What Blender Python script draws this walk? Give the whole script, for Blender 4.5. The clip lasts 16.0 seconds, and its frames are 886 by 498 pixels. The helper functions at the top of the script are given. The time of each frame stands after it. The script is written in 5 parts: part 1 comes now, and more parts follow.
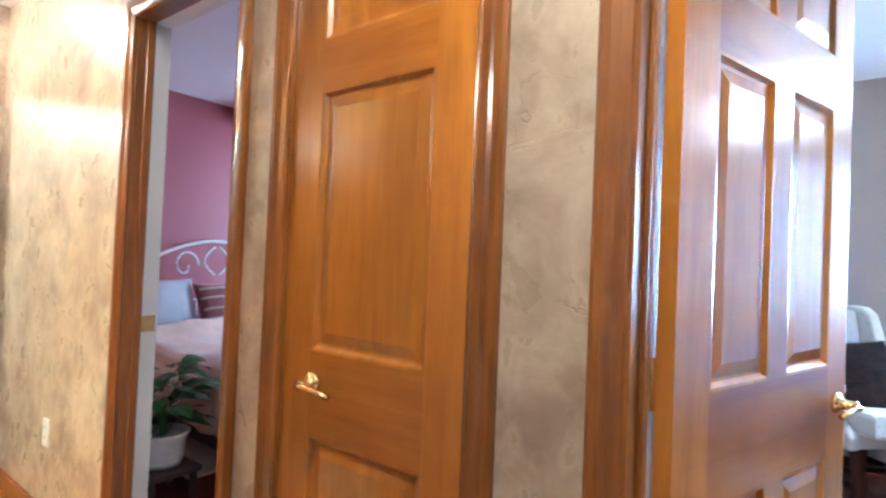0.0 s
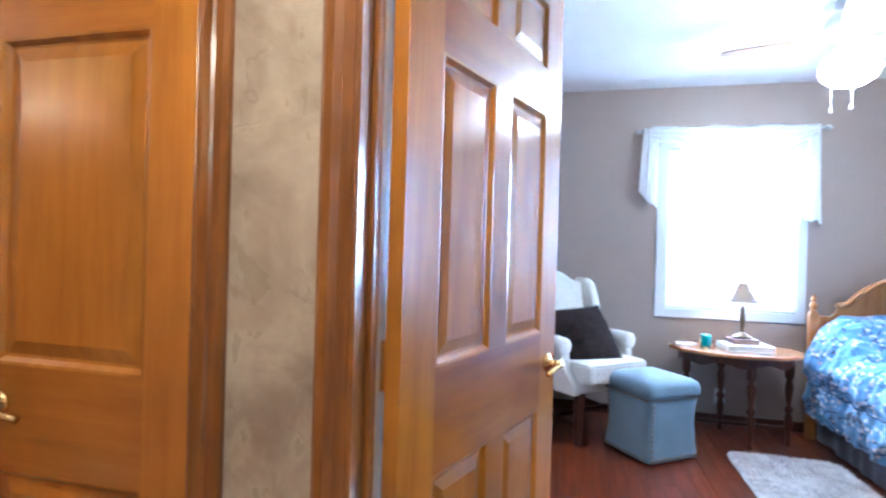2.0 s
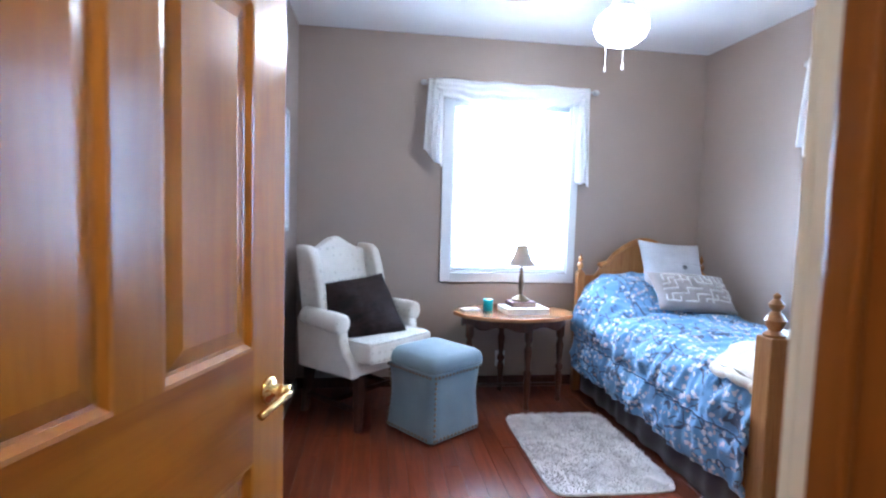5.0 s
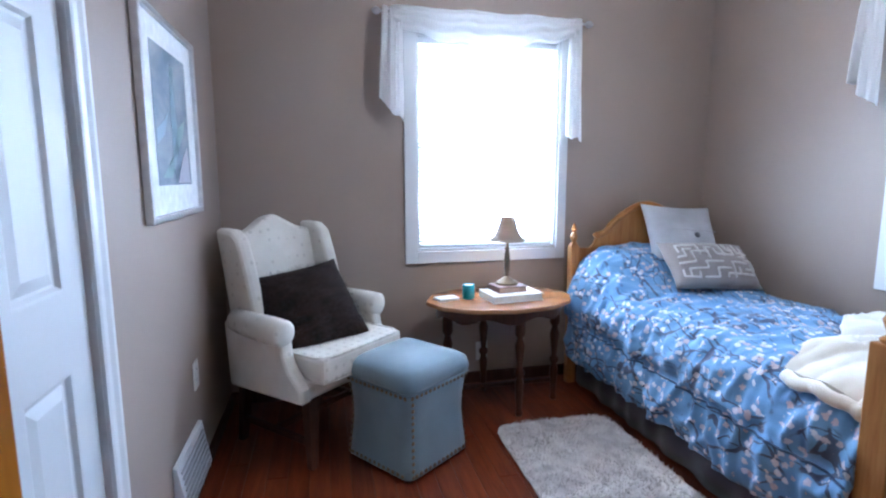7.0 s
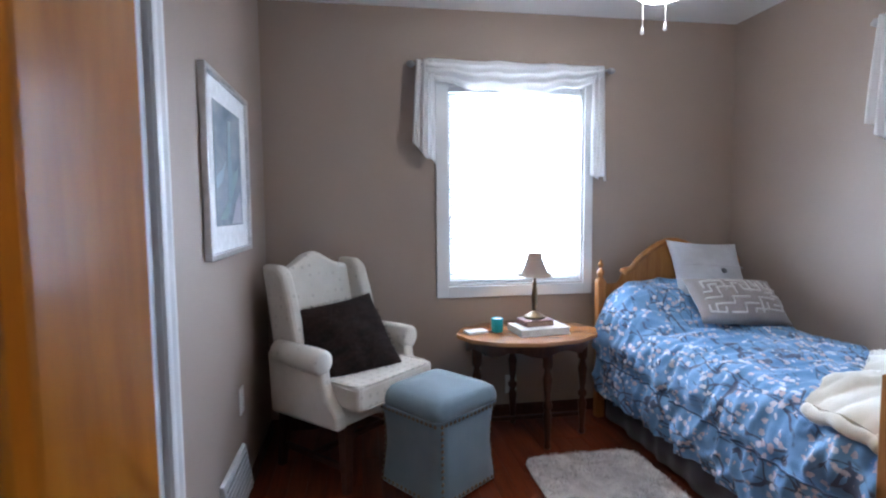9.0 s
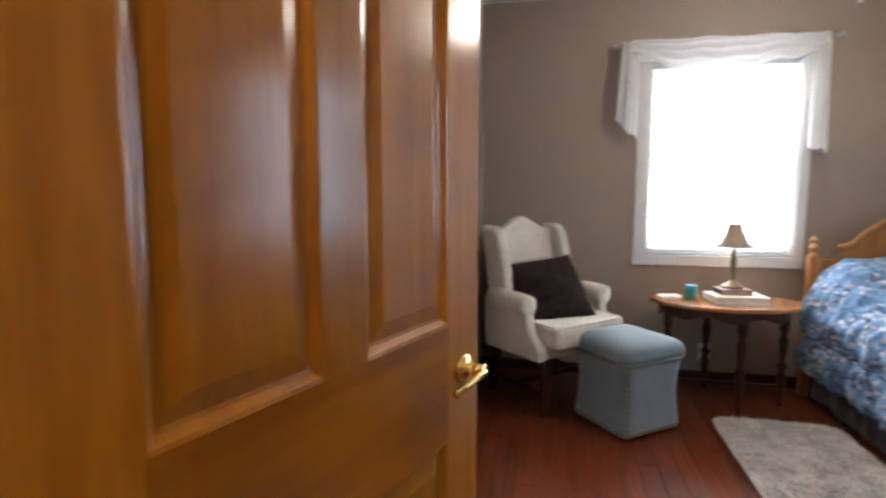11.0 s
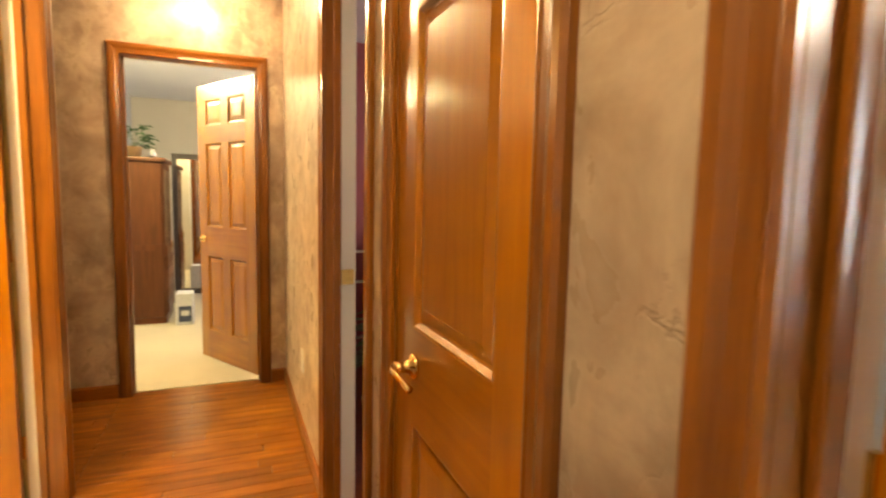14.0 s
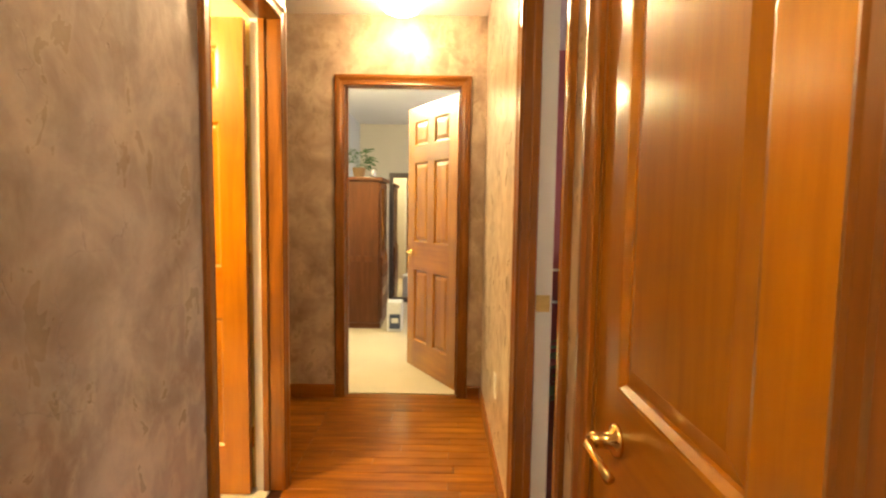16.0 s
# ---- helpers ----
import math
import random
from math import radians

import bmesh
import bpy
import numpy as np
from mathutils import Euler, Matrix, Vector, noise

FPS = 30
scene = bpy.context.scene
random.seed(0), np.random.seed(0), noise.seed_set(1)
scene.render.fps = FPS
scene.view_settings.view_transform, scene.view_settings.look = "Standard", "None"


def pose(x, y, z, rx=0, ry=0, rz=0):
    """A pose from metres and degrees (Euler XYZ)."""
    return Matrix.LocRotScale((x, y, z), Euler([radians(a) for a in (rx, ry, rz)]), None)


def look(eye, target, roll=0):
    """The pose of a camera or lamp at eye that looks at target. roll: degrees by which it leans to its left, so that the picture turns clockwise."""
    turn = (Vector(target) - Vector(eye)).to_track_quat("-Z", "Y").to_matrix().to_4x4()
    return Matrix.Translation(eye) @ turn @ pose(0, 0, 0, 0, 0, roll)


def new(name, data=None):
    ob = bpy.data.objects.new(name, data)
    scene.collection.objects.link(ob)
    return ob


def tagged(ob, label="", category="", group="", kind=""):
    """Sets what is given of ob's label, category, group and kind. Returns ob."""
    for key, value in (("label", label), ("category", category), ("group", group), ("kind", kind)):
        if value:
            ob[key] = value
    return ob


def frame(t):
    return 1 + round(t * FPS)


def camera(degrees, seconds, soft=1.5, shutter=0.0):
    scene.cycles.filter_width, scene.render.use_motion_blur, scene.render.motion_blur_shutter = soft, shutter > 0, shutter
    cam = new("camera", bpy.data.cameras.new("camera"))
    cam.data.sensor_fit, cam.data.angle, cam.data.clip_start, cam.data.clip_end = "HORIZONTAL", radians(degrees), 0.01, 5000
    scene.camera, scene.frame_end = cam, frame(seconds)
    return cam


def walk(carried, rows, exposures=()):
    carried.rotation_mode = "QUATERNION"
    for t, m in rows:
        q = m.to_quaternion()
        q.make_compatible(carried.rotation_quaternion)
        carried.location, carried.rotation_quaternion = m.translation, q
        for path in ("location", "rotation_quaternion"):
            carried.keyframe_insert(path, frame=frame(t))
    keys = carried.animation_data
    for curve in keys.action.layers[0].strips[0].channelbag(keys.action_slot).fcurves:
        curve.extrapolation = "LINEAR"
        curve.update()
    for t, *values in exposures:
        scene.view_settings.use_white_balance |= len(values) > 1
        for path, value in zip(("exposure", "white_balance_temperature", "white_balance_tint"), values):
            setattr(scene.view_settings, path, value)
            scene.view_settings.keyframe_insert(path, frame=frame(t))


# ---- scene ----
cam = camera(81.0, 16.0, soft=2.2, shutter=0.5)
# ---- path ----
PATH = [
    (0, 0.236, -0.815, 1.217, 91.11, -2.39, 36.45),
    (0.5, 0.255, -0.797, 1.219, 90.87, -2.18, 32.28),
    (1, 0.277, -0.783, 1.232, 89.99, -2.15, 26.36),
    (1.5, 0.302, -0.768, 1.231, 89.79, -2.02, 20.18),
    (2, 0.326, -0.757, 1.234, 89.80, -1.65, 14.09),
    (2.5, 0.346, -0.748, 1.239, 89.80, -1.61, 9.22),
    (3, 0.362, -0.721, 1.234, 89.84, -1.55, 5.06),
    (3.5, 0.368, -0.598, 1.234, 89.65, -1.40, 1.62),
    (4, 0.396, -0.511, 1.209, 89.50, -0.91, -1.58),
    (4.5, 0.430, -0.403, 1.240, 87.89, -1.63, -4.99),
    (7, 0.478, 0.463, 1.277, 81.86, 0.13, -12.86),
    (7.5, 0.479, 0.486, 1.281, 83.55, 0.39, -12.66),
    (8, 0.476, 0.478, 1.299, 85.72, 0.26, -11.75),
    (10.5, 0.441, -0.063, 1.254, 85.47, 0.77, 3.21),
    (11, 0.424, -0.158, 1.236, 83.75, 0.02, 12.17),
    (11.5, 0.437, -0.249, 1.237, 82.61, -0.19, 24.87),
    (12, 0.422, -0.314, 1.235, 82.52, 0.56, 35.93),
    (12.5, 0.387, -0.381, 1.246, 82.24, 0.58, 43.32),
    (13, 0.368, -0.387, 1.251, 82.68, 0.24, 52.92),
    (13.5, 0.323, -0.384, 1.252, 83.67, -0.69, 60.25),
    (14, 0.225, -0.335, 1.249, 84.40, -1.18, 67.71),
    (14.5, 0.174, -0.324, 1.258, 84.64, -1.19, 73.51),
    (15, 0.122, -0.320, 1.260, 85.09, -1.12, 79.03),
    (15.5, 0.078, -0.297, 1.261, 85.23, -0.98, 85.00),
    (16, 0.041, -0.272, 1.267, 85.46, -0.81, 89.94),
]

EXPOSURES = [
    (0.0, 1.46, 4500, 6), (2.0, 1.33, 4550, 7), (4.0, 1.02, 4850, 10), (4.6, 0.93, 4950, 10), (7.0, 0.36, 5080, 11),
    (8.2, 0.19, 5450, 12), (10.3, -0.22, 6000, 12), (11.2, 0.24, 6900, 13), (12.0, 0.80, 7350, 13), (12.6, 1.06, 7600, 13), (13.5, 1.08, 7700, 12), (16.0, 1.10, 7600, 12),
]
walk(cam, [(r[0], pose(*r[1:])) for r in PATH], EXPOSURES)

# ---- plan ----
XL, XR = -0.064, 2.900          # bedroom walls
YS, YN = 0.12, 3.425
CEIL = 2.478
DOOR_H = 2.04
HALL_S = -0.965                 # hall's south wall face
HALL_W = -3.342                 # hall's end wall face
HALL_E = 1.60
WIN_N = (1.00, 1.865, 0.836, 2.05)   # opening in the north wall: x0, x1, z0, z1
WIN_E = (1.345, 2.195, 0.836, 2.05)   # opening in the east wall: y0, y1, z0, z1

# ---- world and lights ----
world = bpy.data.worlds.new("world")
scene.world = world
world.use_nodes = True
wn = world.node_tree.nodes
sky = wn.new("ShaderNodeTexSky")
sky.sky_type, sky.sun_disc = "NISHITA", False
sky.sun_elevation, sky.sun_rotation = radians(40), radians(200)
wn["Background"].inputs["Strength"].default_value = 0.1
world.node_tree.links.new(sky.outputs[0], wn["Background"].inputs["Color"])


def lamp(name, kind, m, energy, color, **more):
    data = bpy.data.lights.new(name, kind)
    data.energy, data.color = energy, color
    for key, value in more.items():
        if key == "size":
            data.size = value
        elif key == "size_y":
            data.shape, data.size_y = "RECTANGLE", value
        elif key == "radius":
            data.shadow_soft_size = value
    ob = new(name, data)
    ob.matrix_world = m
    return ob


DAY = (0.80, 0.90, 1.0)
sun = bpy.data.lights.new("sun", "SUN")
sun.energy, sun.angle, sun.color = 2.0, radians(0.6), (1.0, 0.95, 0.88)
sun_ob = new("sun", sun)
sun_ob.matrix_world = look((0, 0, 0), (math.sin(radians(200)) * -1, -math.cos(radians(200)), -0.84))
lamp("window_light", "AREA", look((1.43, YN + 0.16, 1.44), (1.43, 0, 1.30)), 36, DAY, size=0.82, size_y=1.2)
lamp("window_light", "AREA", look((XR + 0.16, 1.77, 1.44), (0, 1.77, 1.30)), 2.4, DAY, size=0.82, size_y=1.2)
lamp("table_lamp_bulb", "POINT", pose(1.446, 3.125, 0.975), 4.4, (1.0, 0.62, 0.28), radius=0.012)
lamp("bath_bulb", "POINT", pose(-1.35, -1.75, 2.05), 80, (1.0, 0.75, 0.36), radius=0.08)
# Daylight for the far bedroom from an assumed window, out of view.
lamp("far_unseen_window_light", "AREA", look((-5.6, 1.32, 1.5), (-5.6, 0, 1.2)), 16, (0.95, 0.95, 1.0), size=1.0, size_y=1.2)
# Warm fill with no fixture, added to brighten the far door's face.
lamp("far_room_fill", "POINT", pose(-4.35, -1.2, 2.25), 44, (1.0, 0.90, 0.50), radius=0.06)
# Stands for a red room window that is never in view.
lamp("red_unseen_window_light", "AREA", look((-2.2, 3.42, 1.5), (-2.2, 0, 1.1)), 17, (0.92, 0.95, 1.0), size=1.0, size_y=1.2)


# ---- materials ----
def mat(name, rough=0.5, metal=0.0, coat=0.0, coat_rough=0.1, spec=0.5):
    m = bpy.data.materials.new(name)
    m.use_nodes = True
    b = m.node_tree.nodes["Principled BSDF"]
    b.inputs["Roughness"].default_value = rough
    b.inputs["Metallic"].default_value = metal
    b.inputs["Coat Weight"].default_value = coat
    b.inputs["Coat Roughness"].default_value = coat_rough
    b.inputs["Specular IOR Level"].default_value = spec
    return m, m.node_tree, b


def node(nt, kind, **values):
    n = nt.nodes.new(kind)
    for key, value in values.items():
        n.inputs[key.replace("_", " ")].default_value = value
    return n


def coords(nt, scale=(1, 1, 1), source="Object", turn=(0, 0, 0)):
    tc = nt.nodes.new("ShaderNodeTexCoord")
    mp = nt.nodes.new("ShaderNodeMapping")
    mp.inputs["Scale"].default_value = scale
    mp.inputs["Rotation"].default_value = turn
    nt.links.new(tc.outputs[source], mp.inputs["Vector"])
    return mp.outputs["Vector"]


def noise_tex(nt, vec, scale, detail=4.0, rough=0.55, distortion=0.0):
    n = nt.nodes.new("ShaderNodeTexNoise")
    n.inputs["Scale"].default_value = scale
    n.inputs["Detail"].default_value = detail
    n.inputs["Roughness"].default_value = rough
    n.inputs["Distortion"].default_value = distortion
    nt.links.new(vec, n.inputs["Vector"])
    return n.outputs["Fac"]


def ramp(nt, fac, stops):
    r = nt.nodes.new("ShaderNodeValToRGB")
    while len(r.color_ramp.elements) < len(stops):
        r.color_ramp.elements.new(0.5)
    for e, (p, c) in zip(r.color_ramp.elements, stops):
        e.position, e.color = p, (*c, 1)
    nt.links.new(fac, r.inputs["Fac"])
    return r.outputs["Color"]


def mix(nt, fac, a, b, kind="MIX"):
    m = nt.nodes.new("ShaderNodeMix")
    m.data_type, m.blend_type = "RGBA", kind
    for value, slot in ((fac, 0), (a, 6), (b, 7)):
        if isinstance(value, (int, float)):
            m.inputs[slot].default_value = value
        elif isinstance(value, tuple):
            m.inputs[slot].default_value = (*value, 1)
        else:
            nt.links.new(value, m.inputs[slot])
    return m.outputs[2]


def bump(nt, b, height, strength=0.2, distance=0.01):
    n = nt.nodes.new("ShaderNodeBump")
    n.inputs["Strength"].default_value = strength
    n.inputs["Distance"].default_value = distance
    nt.links.new(height, n.inputs["Height"])
    nt.links.new(n.outputs["Normal"], b.inputs["Normal"])


def math_node(nt, op, a, b=0.5):
    n = nt.nodes.new("ShaderNodeMath")
    n.operation = op
    for i, v in enumerate((a, b)):
        if isinstance(v, (int, float)):
            n.inputs[i].default_value = v
        else:
            nt.links.new(v, n.inputs[i])
    return n.outputs[0]


def paint(name, color, rough=0.5, vary=0.06, relief=0.08, scale=60.0, coat=0.0, spec=0.5):
    m, nt, b = mat(name, rough, coat=coat, spec=spec)
    v = coords(nt)
    big = noise_tex(nt, v, 1.3, 3)
    dark = tuple(c * (1 - vary) for c in color)
    light = tuple(min(1, c * (1 + vary)) for c in color)
    nt.links.new(ramp(nt, big, [(0.3, dark), (0.7, light)]), b.inputs["Base Color"])
    bump(nt, b, noise_tex(nt, v, scale, 5), relief, 0.004)
    return m


def wood(name, light, dark, axis="z", rough=0.38, coat=0.5, coat_rough=0.17, fine=1.0, blotch=0.35, streak=0.38):
    """Stained, varnished wood with its grain along one axis."""
    m, nt, b = mat(name, rough, coat=coat, coat_rough=coat_rough, spec=0.15)
    s = {"x": (0.7, 9, 9), "y": (9, 0.7, 9), "z": (9, 9, 0.7)}[axis]
    info = nt.nodes.new("ShaderNodeObjectInfo")
    tc = nt.nodes.new("ShaderNodeTexCoord")
    add = nt.nodes.new("ShaderNodeVectorMath")
    add.operation = "MULTIPLY_ADD"
    nt.links.new(info.outputs["Random"], add.inputs[0])
    add.inputs[1].default_value = (17, 31, 23)
    nt.links.new(tc.outputs["Object"], add.inputs[2])
    mp = nt.nodes.new("ShaderNodeMapping")
    mp.inputs["Scale"].default_value = s
    nt.links.new(add.outputs[0], mp.inputs["Vector"])
    v = mp.outputs["Vector"]
    g = noise_tex(nt, v, 3.0 * fine, 6, 0.62, 0.6)
    f = noise_tex(nt, v, 16.0 * fine, 5, 0.7)
    base = ramp(nt, g, [(0.28, dark), (0.5, tuple((x + y) / 2 for x, y in zip(light, dark))), (0.72, light)])
    pores = ramp(nt, f, [(0.35, (0.62, 0.55, 0.5)), (0.55, (1, 1, 1))])
    col = mix(nt, streak, base, pores, "MULTIPLY")
    cloud = noise_tex(nt, add.outputs[0], 2.4, 3)
    col = mix(nt, blotch, col, ramp(nt, cloud, [(0.3, (0.55, 0.45, 0.38)), (0.65, (1.1, 1.08, 1.05))]), "MULTIPLY")
    hue = nt.nodes.new("ShaderNodeHueSaturation")
    val = math_node(nt, "MULTIPLY_ADD", info.outputs["Random"], 0.22)
    val.node.inputs[2].default_value = 0.89
    nt.links.new(val, hue.inputs["Value"])
    nt.links.new(col, hue.inputs["Color"])
    nt.links.new(hue.outputs["Color"], b.inputs["Base Color"])
    bump(nt, b, f, 0.06, 0.002)
    return m


HONEY_L, HONEY_D = (0.475, 0.186, 0.012), (0.32, 0.110, 0.006)
M_DOOR_V = wood("honey_wood_upright", HONEY_L, HONEY_D, "z", rough=0.3, coat=1.0, coat_rough=0.19, fine=0.6, blotch=0.5, streak=0.2)
M_DOOR_H = wood("honey_wood_across", (0.44, 0.162, 0.011), (0.28, 0.092, 0.006), "x", rough=0.3, coat=1.0, coat_rough=0.19, fine=0.5, blotch=0.7, streak=0.15)
M_CASING = wood("casing_wood", (0.31, 0.116, 0.016), (0.15, 0.049, 0.007), "z", rough=0.28, coat=1.0, coat_rough=0.2, fine=0.6, blotch=0.7, streak=0.25)
M_CASING_X = wood("casing_wood_x", (0.31, 0.116, 0.020), (0.19, 0.062, 0.010), "x", rough=0.28, coat=0.7)
M_CASING_Y = wood("casing_wood_y", (0.31, 0.116, 0.020), (0.19, 0.062, 0.010), "y", rough=0.28, coat=0.7)
M_CHERRY = wood("cherry_floor", (0.235, 0.052, 0.017), (0.110, 0.021, 0.008), "y", rough=0.3, coat=1.0, coat_rough=0.12, blotch=0.4)
M_OAK = wood("hall_floor_oak", (0.40, 0.150, 0.017), (0.17, 0.050, 0.005), "y", rough=0.3, coat=0.35, coat_rough=0.15, blotch=0.8)
M_MAPLE = wood("maple_bed", (0.50, 0.25, 0.085), (0.34, 0.145, 0.045), "z", rough=0.3, coat=0.5)
M_WALNUT = wood("dark_table_wood", (0.085, 0.028, 0.013), (0.035, 0.012, 0.007), "z", rough=0.3, coat=0.5)
M_TABLETOP = wood("table_top_wood", (0.42, 0.20, 0.075), (0.24, 0.10, 0.035), "x", rough=0.25, coat=0.6)
M_DARKLEG = wood("dark_leg_wood", (0.09, 0.035, 0.02), (0.045, 0.016, 0.01), "z")
M_ARMOIRE = wood("armoire_wood", (0.15, 0.05, 0.018), (0.08, 0.025, 0.009), "z", rough=0.35, coat=0.4)
M_TAUPE = paint("taupe_wall", (0.325, 0.258, 0.215), 0.45, 0.05, 0.10, 90)
M_RED = paint("red_wall", (0.30, 0.075, 0.085), 0.5, 0.05)
M_CEIL = paint("white_ceiling", (0.80, 0.80, 0.80), 0.8, 0.03, 0.25, 120)
M_WHITE = paint("white_trim", (0.70, 0.71, 0.72), 0.32, 0.03, 0.03, 40)
# Trim white darkened to put the closet door's shade into its colour.
M_DIMWHITE = paint("dimmed_white_paint", (0.58, 0.59, 0.60), 0.4, 0.04, 0.04, 40)
M_BEIGE = paint("beige_wall", (0.55, 0.50, 0.42), 0.6, 0.05)
M_PALEBLUE = paint("pale_blue_wall", (0.55, 0.58, 0.62), 0.6, 0.05)
M_YELLOW = paint("yellow_wall", (0.70, 0.50, 0.20), 0.5, 0.05)
M_CARPET = paint("cream_carpet", (0.60, 0.52, 0.38), 0.95, 0.10, 0.9, 260, spec=0.1)
M_TILE = paint("pale_vinyl", (0.66, 0.64, 0.60), 0.35, 0.05)


def faux_plaster():
    """Hand-rubbed wall finish: taupe clouds, pale gold streaks and fine dark creases."""
    m, nt, b = mat("faux_plaster", 0.42, spec=0.5)
    v = coords(nt)
    clouds = noise_tex(nt, v, 4.2, 5, 0.6, 0.4)
    base = ramp(nt, clouds, [(0.30, (0.22, 0.155, 0.11)), (0.5, (0.37, 0.285, 0.212)), (0.68, (0.52, 0.425, 0.325))])
    streak = noise_tex(nt, coords(nt, (1, 1, 0.62)), 13, 4, 0.6, 0.5)
    pale = ramp(nt, streak, [(0.46, (0, 0, 0)), (0.66, (1, 1, 1))])
    where = ramp(nt, noise_tex(nt, v, 1.1, 2), [(0.40, (0.10, 0.10, 0.10)), (0.60, (0.7, 0.7, 0.7))])
    fleck = math_node(nt, "MULTIPLY", pale, where)
    col = mix(nt, fleck, base, (0.62, 0.53, 0.385))
    nt.links.new(math_node(nt, "MULTIPLY", fleck, 0.35), b.inputs["Metallic"])
    w = nt.nodes.new("ShaderNodeTexVoronoi")
    w.feature = "DISTANCE_TO_EDGE"
    w.inputs["Scale"].default_value = 5.0
    warp = nt.nodes.new("ShaderNodeVectorMath")
    warp.operation = "MULTIPLY_ADD"
    nn = nt.nodes.new("ShaderNodeTexNoise")
    nn.inputs["Scale"].default_value = 4.0
    nn.inputs["Detail"].default_value = 6.0
    nt.links.new(v, nn.inputs["Vector"])
    nt.links.new(nn.outputs["Color"], warp.inputs[0])
    warp.inputs[1].default_value = (0.5, 0.5, 0.5)
    nt.links.new(v, warp.inputs[2])
    nt.links.new(warp.outputs[0], w.inputs["Vector"])
    crease = ramp(nt, w.outputs["Distance"], [(0.0, (1, 1, 1)), (0.018, (0, 0, 0))])
    gate = ramp(nt, noise_tex(nt, v, 5.0, 3), [(0.54, (0, 0, 0)), (0.62, (1, 1, 1))])
    line = math_node(nt, "MULTIPLY", math_node(nt, "MULTIPLY", crease, gate), 0.30)
    col = mix(nt, line, col, (0.13, 0.09, 0.065))
    nt.links.new(col, b.inputs["Base Color"])
    rr = ramp(nt, streak, [(0.4, (0.46, 0.46, 0.46)), (0.62, (0.27, 0.27, 0.27))])
    nt.links.new(rr, b.inputs["Roughness"])
    hgt = math_node(nt, "SUBTRACT", math_node(nt, "ADD", clouds, math_node(nt, "MULTIPLY", streak, 0.5)), line)
    bump(nt, b, hgt, 0.35, 0.012)
    return m


M_FAUX = faux_plaster()


def fabric(name, color, rough=0.9, scale=420, vary=0.12, relief=0.35, sheen=0.3):
    m, nt, b = mat(name, rough, spec=0.2)
    b.inputs["Sheen Weight"].default_value = sheen
    v = coords(nt)
    big = noise_tex(nt, v, 7, 4)
    nt.links.new(ramp(nt, big, [(0.3, tuple(c * (1 - vary) for c in color)), (0.7, tuple(min(1, c * (1 + vary)) for c in color))]), b.inputs["Base Color"])
    bump(nt, b, noise_tex(nt, v, scale, 3), relief, 0.003)
    return m


def dotted_fabric():
    """Cream upholstery with a small sparse woven sprig."""
    m, nt, b = mat("cream_sprig_fabric", 0.9, spec=0.2)
    v = coords(nt)
    w = nt.nodes.new("ShaderNodeTexVoronoi")
    w.inputs["Scale"].default_value = 20
    w.inputs["Randomness"].default_value = 0.25
    nt.links.new(v, w.inputs["Vector"])
    dots = ramp(nt, w.outputs["Distance"], [(0.16, (1, 1, 1)), (0.24, (0, 0, 0))])
    base = ramp(nt, noise_tex(nt, v, 6, 4), [(0.3, (0.63, 0.59, 0.52)), (0.7, (0.74, 0.70, 0.63))])
    nt.links.new(mix(nt, math_node(nt, "MULTIPLY", dots, 0.45), base, (0.42, 0.38, 0.33)), b.inputs["Base Color"])
    bump(nt, b, noise_tex(nt, v, 400, 3), 0.3, 0.003)
    return m


M_CREAM = dotted_fabric()
M_OTTO = fabric("blue_grey_linen", (0.170, 0.230, 0.272), 0.75, 500, 0.08, 0.3)
M_FLEECE = fabric("cream_fleece", (0.80, 0.75, 0.65), 0.95, 330, 0.06, 0.5, 0.5)
M_SKIRT = fabric("grey_bed_skirt", (0.085, 0.078, 0.10), 0.9, 300)
M_GREYPILLOW = fabric("grey_pillow_cotton", (0.42, 0.43, 0.46), 0.85, 300)
M_PEACH = fabric("peach_blanket", (0.78, 0.60, 0.46), 0.9, 200)
M_SHEER = fabric("white_sheer_cotton", (0.85, 0.85, 0.85), 0.9, 300, 0.03, 0.2)
M_RUGRED = fabric("pale_rug_weave", (0.55, 0.50, 0.38), 0.95, 200)


def fur_pillow():
    m, nt, b = mat("dark_brown_fur", 0.85, spec=0.25)
    b.inputs["Sheen Weight"].default_value = 0.03
    v = coords(nt, (1, 1, 3))
    g = noise_tex(nt, v, 9, 6, 0.65, 1.0)
    nt.links.new(ramp(nt, g, [(0.35, (0.010, 0.005, 0.004)), (0.62, (0.034, 0.016, 0.012)), (0.85, (0.085, 0.048, 0.040))]), b.inputs["Base Color"])
    bump(nt, b, noise_tex(nt, coords(nt, (1, 1, 5)), 60, 5, 0.7, 1.0), 0.8, 0.01)
    return m


M_FUR = fur_pillow()


